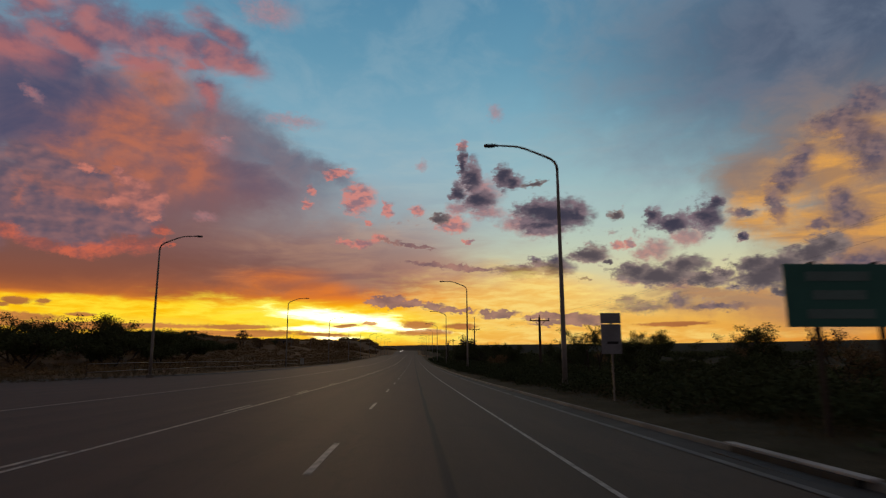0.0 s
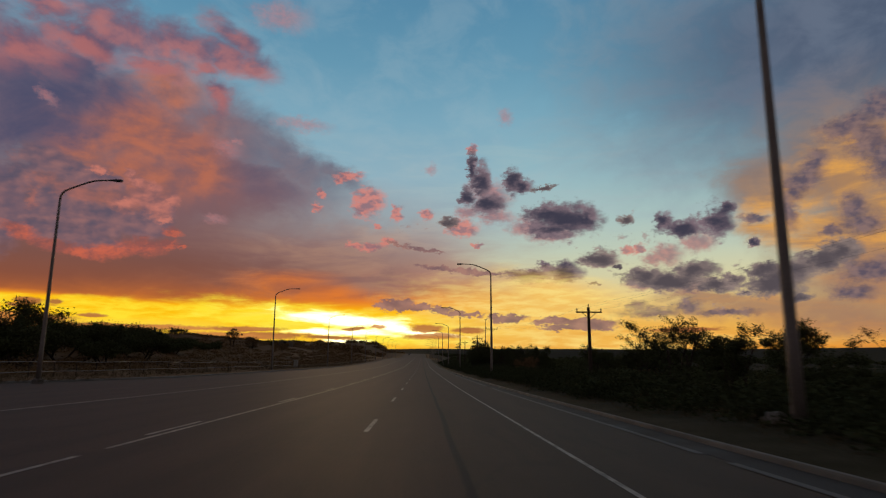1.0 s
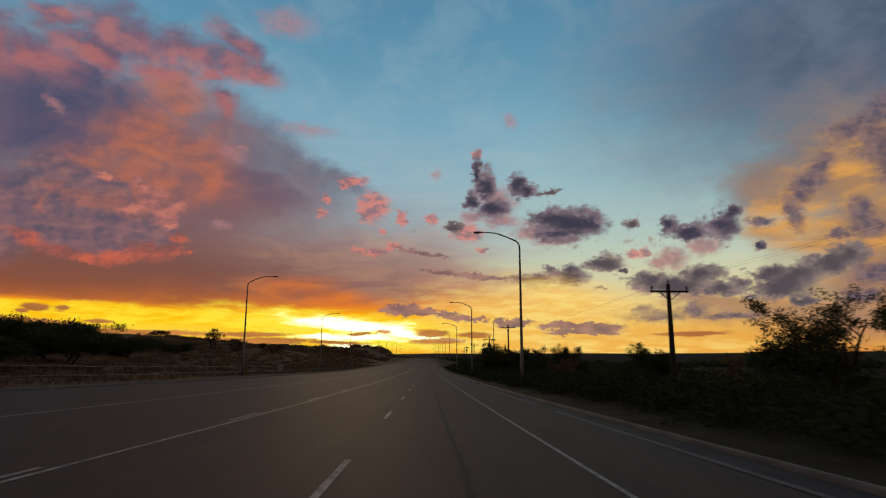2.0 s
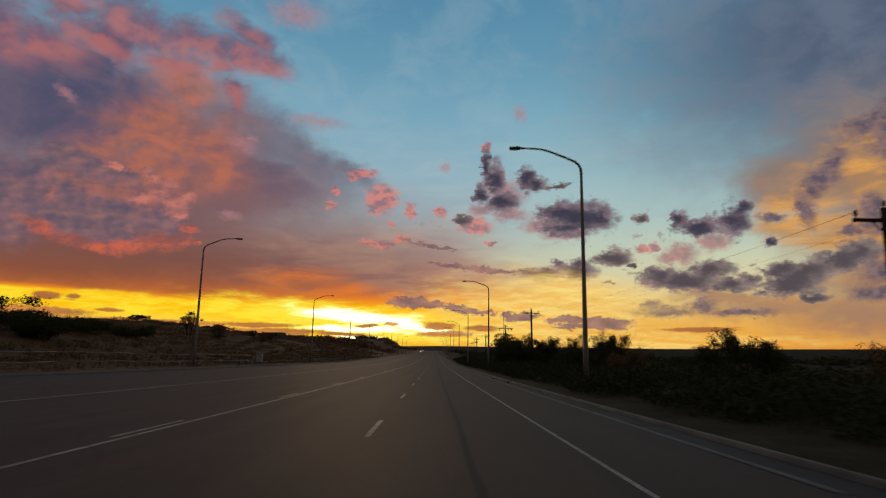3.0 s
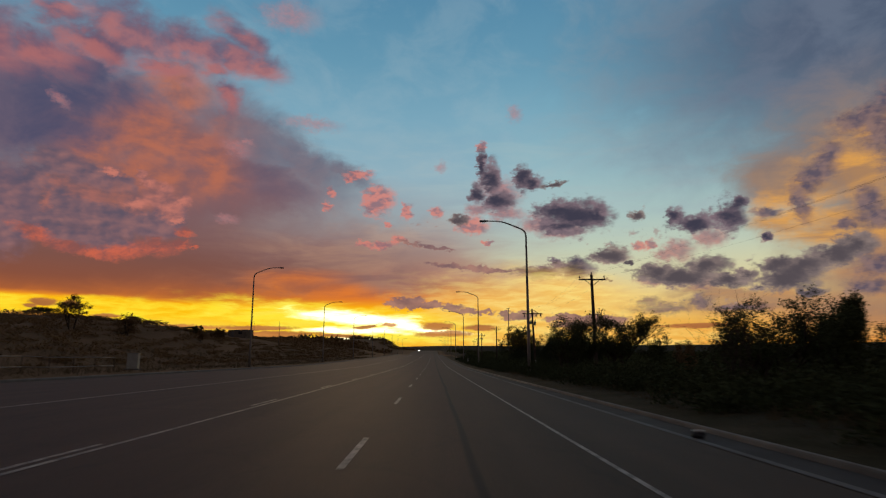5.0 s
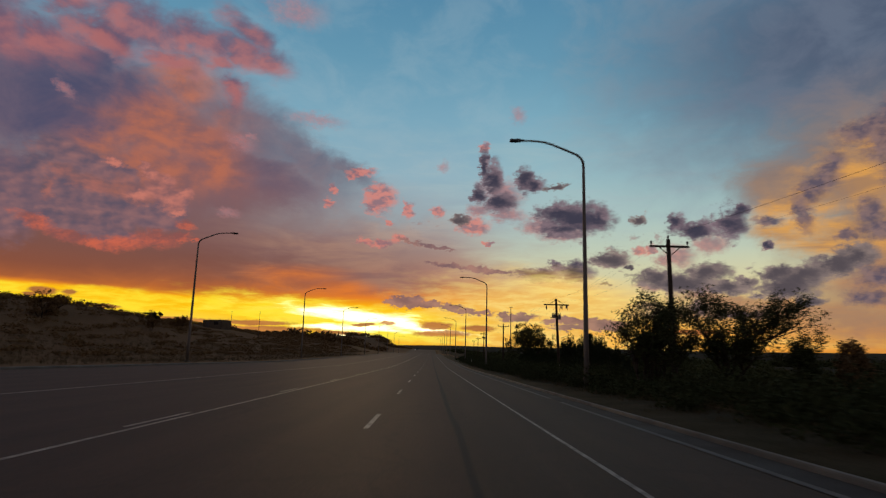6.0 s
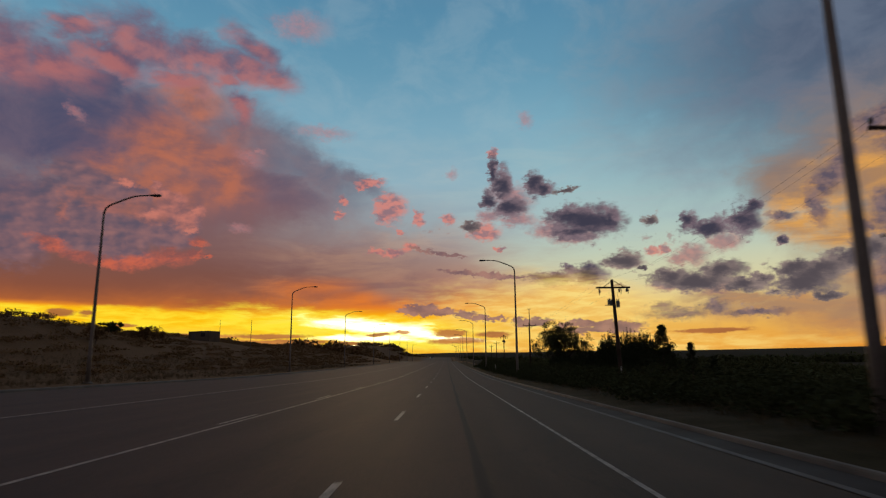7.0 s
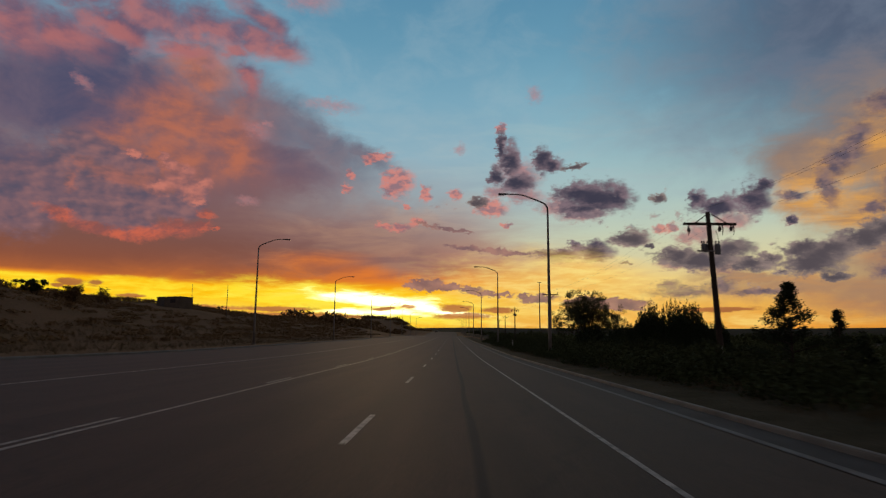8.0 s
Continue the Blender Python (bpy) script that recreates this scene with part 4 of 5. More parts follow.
def utility_pole(at, tall, span, label, transformers=False, lean=0.0):
    """Wooden pole with one crossarm, braces and insulators; heights from its foot."""
    p = thing("utility_pole", at, label, "utility pole", "utility poles beside the highway")
    m = Matrix.Rotation(radians(lean), 4, "Y")
    zs = [-0.6, 2, 5, tall]
    part("pole", tube("pole", [m @ Vector((0, 0, z)) for z in zs], [0.2, 0.19, 0.165, 0.13], 12), WOOD, p)
    arm_z = tall - (0.75 if transformers else 0.5)
    part("crossarm", box((span, 0.12, 0.15 if transformers else 0.13), m @ Vector((0, -0.15, arm_z)), 0.012), WOOD, p)
    for s in (-1, 1):
        if transformers:
            a, b = Vector((s * 0.1, -0.2, tall - 0.15)), Vector((s * span * 0.3, -0.2, arm_z + 0.03))
        else:
            a, b = Vector((s * 0.12, -0.2, arm_z - 0.55)), Vector((s * span * 0.27, -0.2, arm_z - 0.04))
        part("brace", tube("brace", [m @ a, m @ b], [0.03, 0.03], 6), WOOD, p)
    spots = [(-span * 0.46, arm_z), (span * 0.46, arm_z)] if not transformers else [(-span * 0.4, arm_z), (span * 0.18, arm_z), (span * 0.4, arm_z)]
    for x, z in spots:
        b = bmesh.new()
        q = m @ Vector((x, -0.15, z))
        insulator(b, q.x, q.y, q.z + (-0.06 if transformers else 0.06), 1.9 if transformers else 1.4, transformers)
        part("insulator", b, PORCELAIN, p)
    if not transformers:
        b = bmesh.new()
        insulator(b, *(m @ Vector((0, 0, tall))), 1.25)
        part("insulator", b, PORCELAIN, p)
    else:
        part("bracket", box((1.0, 0.08, 0.08), m @ Vector((-0.35, -0.12, tall - 2.34)), 0.01), STEEL, p)
        for x, y, z, r, h in ((-0.5, -0.12, tall - 2.12, 0.11, 0.3), (0.3, -0.2, tall - 2.3, 0.17, 0.55), (-0.2, 0.22, tall - 2.15, 0.15, 0.42)):
            b = bmesh.new()
            q = m @ Vector((x, y, z))
            bmesh.ops.create_cone(b, cap_ends=True, segments=18, radius1=r, radius2=r, depth=h, matrix=Matrix.Translation(q))
            bmesh.ops.create_cone(b, cap_ends=True, segments=18, radius1=r * 1.05, radius2=r * 0.7, depth=0.08, matrix=Matrix.Translation(q + Vector((0, 0, h / 2 + 0.03))))
            can = part("transformer", b, TRANSFORMER, p, "grey can transformer")
            for dx in (-0.09, 0.09):
                c = bmesh.new()
                insulator(c, q.x + dx * r * 6, q.y, q.z + h / 2 + 0.04, 0.9)
                part("bushing", c, PORCELAIN, can)
        for x in (-span * 0.42, span * 0.22, span * 0.43):
            a = m @ Vector((x, -0.2, arm_z - 0.1))
            part("cutout", tube("cutout", [a, a + Vector((0.03, -0.05, -0.25)), a + Vector((0.0, -0.03, -0.6))], [0.045, 0.035, 0.014], 6), PORCELAIN, p)
        part("jumper", tube("jumper", [m @ Vector((0.3, -0.2, arm_z - 0.4)), m @ Vector((0.42, -0.25, arm_z - 1.1)), m @ Vector((0.36, -0.25, tall - 2.0))], [0.012] * 3, 5), CABLE, p)
    part("ground_wire_guard", box((0.05, 0.03, 2.2), m @ Vector((0.0, -0.17, 1.6)), 0.004), WOOD, p)
    if lean < -1:
        part("pole_marker", box((0.13, 0.02, 0.78), m @ Vector((0.0, -0.2, 2.0)), 0.004), SIGN_POST, p, "pale marker strip")
    return p


POLES = [(16.9, 2.0, 6.7, 2.6, False, 0), (16.14, 80.2, 6.71, 2.55, False, 0), (15.36, 158.2, 9.4, 2.6, False, -0.6), (15.36, 195.3, 9.18, 3.1, True, -2.2),
         (16.5, 262.0, 10.0, 2.6, False, 0), (19.0, 345.0, 12.2, 2.6, True, 0), (22.5, 420.0, 13.0, 2.6, False, 0), (26.0, 500.0, 14.5, 2.6, False, 0)]
wire_at = []
for x, y, top, span, cans, lean in POLES:
    z = float(land_z(x, y))
    off = math.tan(radians(-lean)) * (top - z)
    utility_pole(pose(x + off, y, z), top - z, span, "weathered wooden utility pole with crossarm" + (" and transformers" if cans else ""), cans, lean)
    wire_at.append([(x - span * 0.45, y, top - 0.2), (x, y, top + 0.25), (x + span * 0.45, y, top - 0.2)])
for a, b in zip(wire_at[:-1], wire_at[1:]):
    for k in range(3):
        p, q = Vector(a[k]), Vector(b[k])
        pts = [p.lerp(q, u) - Vector((0, 0, 0.9 * (1 - (2 * u - 1) ** 2))) for u in np.linspace(0, 1, 17)]
        tagged(part("power_line", tube("power_line", pts, [0.0035] * 17, 4), CABLE), "thin dark power line sagging between poles", "power line", "power lines")


# ---------------------------------------------------------------- road signs
def back_sign(at):
    """Two sign panels seen against the light, one above the other on a steel post."""
    s = thing("road_sign", at, "grey-faced road sign of two panels on a steel post", "road sign")
    part("post", box((0.06, 0.06, 3.2), (0.02, 0.05, 1.3), 0.006), STEEL, s)
    part("panel", box((0.72, 0.012, 0.37), (0, 0, 3.06), 0.004), ALUMINIUM, s)
    low = part("panel", box((0.72, 0.012, 1.04), (0, 0, 2.33), 0.004), ALUMINIUM, s)
    part("symbol", box((0.4, 0.006, 0.09), (0.05, -0.01, 2.2), 0.002), NEAR_BLACK, low, "dark faded arrow symbol")
    part("bar", box((0.03, 0.03, 0.9), (0.02, 0.02, 2.35), 0.003), STEEL, low)
    return s


back_sign(pose(7.1, 23.2, float(land_z(7.1, 23.2)) - 0.18, 0, 0, -2))


def guide_sign(at):
    """Large green guide sign on two posts; its worn legend is bars."""
    s = thing("guide_sign", at, "large dark green highway guide sign with worn legend", "road sign")
    for x in (-0.6, 0.6):
        part("post", box((0.08, 0.1, 3.4), (x, 0.09, 1.4), 0.008), WOOD, s)
    face = part("panel", box((2.4, 0.03, 1.14), (0, 0, 2.48), 0.01), GREEN_SIGN, s)
    for x, z, w in ((-0.2, 2.82, 1.2), (-0.2, 2.48, 1.0), (-0.2, 2.14, 1.25)):
        part("legend_bar", box((w, 0.008, 0.17), (x, -0.019, z), 0.002), SIGN_WHITE, face)
    for z in (2.2, 2.75):
        part("stiffener", box((2.2, 0.04, 0.06), (0, 0.035, z), 0.004), ALUMINIUM, face)
    return s


guide_sign(pose(8.0, 12.24, -0.08))


# ---------------------------------------------------------------- guard rail, cabinet, posts
def guard_rail():
    """Welded pipe fence of two rails on thin posts."""
    g = thing("pipe_rail", (0, 0, 0), "two-rail steel pipe fence along the far verge", "railing")
    x = -27.4
    ys = np.linspace(56, 153, 33)

    def z(y):
        return float(land_z(x, y))
    for h in (0.42, 1.12):
        for a, b in zip(ys[:-1:4], ys[4::4]):
            yy = np.linspace(a, b, 5)
            part("rail", tube("rail", [(x, y, z(y) + h) for y in yy], [0.03] * 5, 8), STEEL, g)
    for y in ys:
        part("post", tube("post", [(x - 0.02, y, z(y) - 0.3), (x - 0.02, y, z(y) + 1.17)], [0.03, 0.03], 8), WOOD, g)
    return g


guard_rail()


def cabinet(at):
    c = thing("utility_cabinet", at, "pale metal utility cabinet on a concrete pad", "utility cabinet")
    part("body", box((0.9, 0.7, 1.35), (0, 0, 0.75), 0.03), CABINET, c)
    part("lid", box((0.98, 0.78, 0.06), (0, 0, 1.45), 0.015), CABINET, c)
    part("door", box((0.8, 0.02, 1.2), (0, -0.355, 0.75), 0.006), CABINET, c)
    part("pad", box((1.2, 1.0, 0.2), (0, 0, 0.0), 0.02), CONCRETE, c)
    return c


cabinet(pose(-26.9, 155.4, float(land_z(-26.9, 155.4)) + 0.02, 0, 0, 8))


def marker_post(at):
    m = thing("marker_post", at, "short white marker post in the verge", "marker post", "marker posts")
    part("post", box((0.12, 0.04, 1.25), (0, 0, 0.5), 0.01), SIGN_POST, m)
    part("band", box((0.125, 0.045, 0.1), (0, 0, 0.95), 0.004), NEAR_BLACK, m, "dark reflector band")
    return m


marker_post(pose(7.3, 232.0, float(land_z(7.3, 232.0)) - 0.05))
marker_post(pose(7.2, 300.0, float(land_z(7.2, 300.0)) - 0.05))


def mast(at, tall, arm, label, name="light_mast"):
    m = thing(name, at, label, "light mast", "slender masts")
    part("pole", tube("pole", [(0, 0, -0.3), (0, 0, tall * 0.5), (0, 0, tall)], [0.012 * tall, 0.009 * tall, 0.006 * tall], 8), STEEL, m)
    if arm:
        part("head_frame", box((arm, 0.25, 0.25), (0, 0, tall), 0.05), DARK_STEEL, m)
    return m


mast(pose(49.8, 511, float(land_z(49.8, 511)) - 0.2), 36.4 - float(land_z(49.8, 511)), 2.4, "tall slender highway light mast far off")
for x, y, top in ((-54.4, 288.4, 13.4), (-46.4, 287, 13.25), (-60, 420, 16.5), (-47, 470, 17.0)):
    mast(pose(x, y, float(land_z(x, y)) - 0.1), top - float(land_z(x, y)), 0, "thin bare pole on the bank", "thin_pole")


# ---------------------------------------------------------------- buildings on the bank
def shed(at, w, d, h, label, name="shed"):
    s = thing(name, at, label, "building")
    body = bmesh.new()
    box((w, d, h), (0, 0, h / 2 - 0.6), 0.03, body)
    part("wall", body, WALL, s)
    part("roof", box((w + 0.12, d + 0.12, 0.16), (0, 0, h - 0.5), 0.03), ROOF, s)
    part("door", box((1.0, 0.08, 2.0), (-w * 0.25, -d / 2 - 0.03, 0.6), 0.02), ROOF, s)
    part("window", box((1.4, 0.06, 0.9), (w * 0.2, -d / 2 - 0.03, 1.4), 0.02), CAR_GLASS, s)
    return s


z = float(land_z(-59.5, 291))
shed(pose(-59.2, 291.3, z, 0, 0, -22), 6.5, 3.6, 10.7 - z + 0.5, "low flat-roofed shed on the crest of the bank")
z = float(land_z(-58, 520))
shed(pose(-58, 520, z, 0, 0, 8), 9, 7, 5.0, "distant flat-roofed hut on the skyline", "hut")


# ---------------------------------------------------------------- oncoming cars far up the road
def car(at, label):
    c = thing("car", at, label, "car", "cars with lit headlights")
    bm = bmesh.new()
    box((1.8, 4.5, 0.7), (0, 0, 0.65), 0.12, bm)
    part("body", bm, CAR_PAINT, c)
    part("cabin", box((1.55, 2.3, 0.6), (0, 0.3, 1.25), 0.18), CAR_GLASS, c)
    for x in (-0.62, 0.62):
        b = bmesh.new()
        bmesh.ops.create_uvsphere(b, u_segments=12, v_segments=8, radius=0.16, matrix=Matrix.Translation((x, -2.2, 0.72)) @ Matrix.Diagonal((1.2, 0.5, 0.8, 1)))
        part("headlight", b, HEADLIGHT, c, "lit headlight")
    for x in (-0.85, 0.85):
        for y in (-1.4, 1.4):
            b = bmesh.new()
            bmesh.ops.create_cone(b, cap_ends=True, segments=16, radius1=0.33, radius2=0.33, depth=0.2, matrix=Matrix.Translation((x, y, 0.33)) @ Matrix.Rotation(math.pi / 2, 4, "Y"))
            part("wheel", b, RUBBER, c)
    return c


for x, y in ((-15.0, 760.0), (-16.5, 905.0)):
    car(pose(x, y, float(road_z(y)) + 0.24), "oncoming car far up the road with lit headlights")

# ---------------------------------------------------------------- trees and scrub
def leaf_cloud(rng, centres, spread, per, size, flat=0.75):
    """Small pointed leaves round each centre: vertices and triangles."""
    c = np.repeat(np.asarray(centres, float), per, axis=0)
    n = len(c)
    b = rng.normal(0, 1, (n, 3))
    b *= rng.random((n, 1)) ** 0.4 * 1.7 / np.linalg.norm(b, axis=1, keepdims=True)
    c = c + b * np.asarray(spread) * np.array([1, 1, flat])
    u = rng.normal(0, 1, (n, 3))
    u /= np.linalg.norm(u, axis=1, keepdims=True)
    w = np.cross(u, rng.normal(0, 1, (n, 3)))
    w /= np.linalg.norm(w, axis=1, keepdims=True)
    s = size * rng.uniform(0.6, 1.4, (n, 1))
    v = np.stack([c - u * s, c + w * s * 0.75, c + u * s], 1).reshape(-1, 3)
    f = np.arange(3 * n).reshape(n, 3)
    return v, f


def fast_mesh(name, v, f):
    me = bpy.data.meshes.new(name)
    n, k = len(f), f.shape[1]
    me.vertices.add(len(v))
    me.vertices.foreach_set("co", np.asarray(v, np.float32).ravel())
    me.loops.add(n * k)
    me.loops.foreach_set("vertex_index", np.asarray(f, np.int32).ravel())
    me.polygons.add(n)
    me.polygons.foreach_set("loop_start", np.arange(0, n * k, k, dtype=np.int32))
    me.polygons.foreach_set("loop_total", np.full(n, k, dtype=np.int32))
    me.update(calc_edges=True)
    return me


def tree_mesh(seed, tall, wide, stems=3, depth=4, start=0.25, leaf=0.07, per=26, density=1.0, clump=0.32):
    """Limbs that fork and taper, and leaf clumps along the twigs. Returns trunk mesh, crown mesh."""
    rng = np.random.default_rng(seed)
    verts, faces, tips = [], [], []

    def limb(p, d, length, r, level):
        pts, rad = [p.copy()], [r]
        q, steps = p.copy(), 4
        for i in range(steps):
            d = d + rng.normal(0, 0.16, 3) + np.array([0, 0, 0.06])
            d /= np.linalg.norm(d)
            q = q + d * length / steps
            pts.append(q.copy())
            rad.append(r * (1 - 0.55 * (i + 1) / steps))
        v, f = rings(pts, rad, 7 if level == 0 else 4 if level < 3 else 3)
        o = len(verts)
        verts.extend(v)
        faces.extend([tuple(i + o for i in x) for x in f])
        if level >= depth - 1:
            tips.extend(pts[2:])
        if level < depth:
            for k in range(rng.integers(2, 5)):
                u = rng.uniform(0.35, 1.0)
                at = pts[min(steps, int(u * steps))]
                side = rng.normal(0, 1, 3)
                side[2] = abs(side[2]) * 0.5
                nd = d * 0.55 + side / np.linalg.norm(side) * 0.8
                nd /= np.linalg.norm(nd)
                limb(np.array(at), nd, length * rng.uniform(0.5, 0.75), r * 0.5, level + 1)

    for s in range(stems):
        a = 2 * math.pi * (s + rng.uniform(0, 0.6)) / stems
        lean = rng.uniform(0.15, 0.5) if stems > 1 else 0.05
        d = np.array([math.cos(a) * lean, math.sin(a) * lean, 1.0])
        limb(np.array([math.cos(a) * 0.12 * (stems > 1), math.sin(a) * 0.12 * (stems > 1), -0.3]), d / np.linalg.norm(d), tall * 0.45, 0.02 * tall / stems ** 0.4, 0)
    v = np.array([tuple(x) for x in verts])
    t = np.array(tips)
    keep = t[:, 2] > start * t[:, 2].max()
    t = t[keep]
    # fit the crown into its width and height
    kz = tall / t[:, 2].max() * 0.96
    kx = wide / 2 / np.percentile(np.hypot(t[:, 0], t[:, 1]), 92)
    scale = np.array([kx, kx, kz])
    v = v * np.where(v[:, 2:] > 0, scale, np.array([kx, kx, 1.0]))
    t = t * scale
    t = t[rng.random(len(t)) < density]
    lv, lf = leaf_cloud(rng, t, clump, per, leaf)
    return mesh_of("trunk", v, faces, smooth=True), fast_mesh("crown", lv, lf)


def dome_tree(seed, tall, wide):
    """A full round crown on a short trunk: leaf clumps filling a lobed dome, with gaps."""
    rng = np.random.default_rng(seed)
    lobes = [(rng.uniform(-0.3, 0.3) * wide, rng.uniform(-0.3, 0.3) * wide, rng.uniform(0.3, 0.72) * tall, rng.uniform(0.16, 0.26) * wide) for _ in range(16)]
    lobes += [(-0.16 * wide, 0, tall * 0.74, wide * 0.2), (0.1 * wide, 0.05 * wide, tall * 0.76, wide * 0.2), (-0.34 * wide, 0, tall * 0.42, wide * 0.2), (0.36 * wide, 0, tall * 0.4, wide * 0.2)]
    centres, verts, faces = [], [], []
    for x, y, z, r in lobes:
        d = rng.normal(0, 1, (30, 3))
        d /= np.linalg.norm(d, axis=1, keepdims=True)
        q = np.array([x, y, z]) + d * r * rng.uniform(0.55, 1.0, (30, 1)) * np.array([1, 1, 0.85])
        centres.append(q[q[:, 2] > 0.1 * tall])
        v, f = rings([(0, 0, -0.3), (x * 0.2, y * 0.2, z * 0.45), (x * 0.8, y * 0.8, z * 0.8), (x, y, z + r * 0.5)], [0.16, 0.12, 0.06, 0.02], 6)
        o = len(verts)
        verts.extend(v)
        faces.extend([tuple(i + o for i in k) for k in f])
    c = np.concatenate(centres)
    c[:, 2] = np.minimum(c[:, 2], tall * 0.98)
    lv, lf = leaf_cloud(rng, c, 0.36, 46, 0.13)
    return mesh_of("trunk", verts, faces, smooth=True), fast_mesh("crown", lv, lf)


def plant(name, meshes, at, label, category, leaves, group=""):
    t = thing(name, at, label, category, group)
    part("trunk", meshes[0], BARK, t)
    part("crown", meshes[1], leaves, t)
    return t


# x, y, height of the top, width, leaves to a twig, leaf tone, label
AIRY, OPEN, FULL = "airy roadside tree with thin dry foliage", "open leafy tree with gaps in its crown", "dense dark leafy bush"
TREES = [
    (18.7, 67.0, 5.25, 7.4, 26, LEAF, OPEN),
    (21.2, 62.0, 4.2, 4.4, 20, LEAF, OPEN),
    (20.8, 55.0, 3.95, 3.2, 20, LEAF, FULL),
    (24.2, 55.5, 3.0, 4.6, 14, LEAF, AIRY),
    (23.9, 43.5, 3.9, 6.0, 26, LEAF, FULL),
    (25.5, 36.5, 3.3, 4.5, 6, LEAF_DRY, AIRY),
    (31.0, 58.0, 4.0, 5.0, 6, LEAF_DRY, AIRY),
    (28.4, 85.0, 4.6, 5.0, 12, LEAF, FULL),
    (25.2, 108.0, 4.3, 5.4, 22, LEAF, OPEN),
    (29.8, 101.0, 2.9, 3.4, 7, LEAF_DRY, AIRY),
    (13.6, 102.5, 2.3, 3.0, 7, LEAF_DRY, AIRY),
    (31.5, 131.0, 3.6, 7.0, 16, LEAF, OPEN),
    (19.3, 127.0, 4.45, 2.4, 14, LEAF, FULL),
    (21.6, 128.0, 2.9, 1.8, 10, LEAF, FULL),
    (18.4, 132.0, 5.0, 6.8, 17, LEAF, OPEN),
    (16.4, 131.0, 4.7, 4.6, 10, LEAF, OPEN),
    (22.4, 133.0, 4.6, 3.6, 9, LEAF, OPEN),
    (15.2, 130.0, 3.2, 3.2, 9, LEAF, OPEN),
    (10.4, 149.0, 4.9, 4.6, 9, LEAF, OPEN),
    (12.6, 152.5, 4.8, 4.6, 11, LEAF, OPEN),
    (14.9, 149.5, 5.5, 6.2, 16, LEAF, OPEN),
    (17.9, 148.4, 3.3, 2.2, 9, LEAF, FULL),
    (19.9, 148.0, 2.8, 1.8, 9, LEAF_DRY, AIRY),
]
for i, (x, y, top, wide, per, leaves, label) in enumerate(TREES):
    z = float(land_z(x, y))
    m = tree_mesh(100 + i, top - z, wide, 3, 4, 0.16, 0.07, per, 0.75 if leaves is LEAF_DRY else 0.92, 0.16 if leaves is LEAF_DRY else 0.2)
    plant("tree", m, pose(x, y, z, 0, 0, 37 * i), label, "tree", leaves)
z = float(land_z(23.2, 265))
plant("tree", dome_tree(71, 11.7 - z, 11.5), pose(23.2, 265, z), "large round-crowned leafy tree in the scrub", "tree", LEAF)

# x, y, height of the top, width, leaves to a twig, share of the twigs in leaf
LEFT_TREES = [(-38.7, 80, 7.2, 9, 9, 0.9), (-41, 70, 6.4, 8, 9, 0.9), (-45, 60, 6.2, 9, 9, 0.9), (-36, 92, 5.6, 7, 9, 0.9), (-44, 112, 6.6, 9, 9, 0.9), (-50, 122, 6.9, 10, 9, 0.9),
              (-52, 108, 6.4, 9, 9, 0.9), (-35.5, 77, 5.4, 8, 9, 0.9), (-42, 106, 5.2, 9, 9, 0.9), (-46, 117, 7.2, 9, 9, 0.9), (-44, 126, 5.2, 8, 9, 0.9), (-47, 142, 5.2, 8, 9, 0.9), (-45, 151, 5.5, 7, 9, 0.9), (-49, 131, 5.4, 8, 9, 0.9),  (-39, 89, 6.2, 9, 9, 0.9), (-43, 99, 6.2, 9, 9, 0.9), (-47, 88, 7.0, 9, 9, 0.9), (-37, 104, 5.4, 8, 9, 0.9), (-41, 124, 4.8, 8, 9, 0.9), (-39, 66, 5.2, 8, 9, 0.9), (-46, 135, 4.8, 7, 9, 0.9), (-49.2, 184, 10.4, 5.0, 8, 0.4), (-46.8, 194, 8.5, 4.5, 6, 0.4), (-43, 215, 8.1, 1.7, 5, 0.3),
              (-53.5, 253, 9.5, 2.0, 5, 0.3), (-50.4, 202, 8.9, 4.0, 6, 0.3), (-79, 225, 11.4, 6, 8, 0.6), (-50.5, 249, 8.7, 1.6, 5, 0.25), (-51, 234, 8.9, 3.2, 8, 0.6), (-46.5, 234, 8.2, 3.0, 7, 0.5)]
for i, (x, y, top, wide, per, share) in enumerate(LEFT_TREES):
    z = float(land_z(x, y))
    m = tree_mesh(300 + i, max(1.2, top - z), wide, 3, 4, 0.0 if share > 0.8 else 0.12, 0.13 if share > 0.8 else 0.11, per, share, 0.42 if share > 0.8 else 0.16)
    plant("tree", m, pose(x, y, z, 0, 0, 51 * i), "dark leafy tree on the far bank" if share > 0.5 else "small thin tree on the far bank", "tree", LEAF if share > 0.5 else LEAF_DRY)


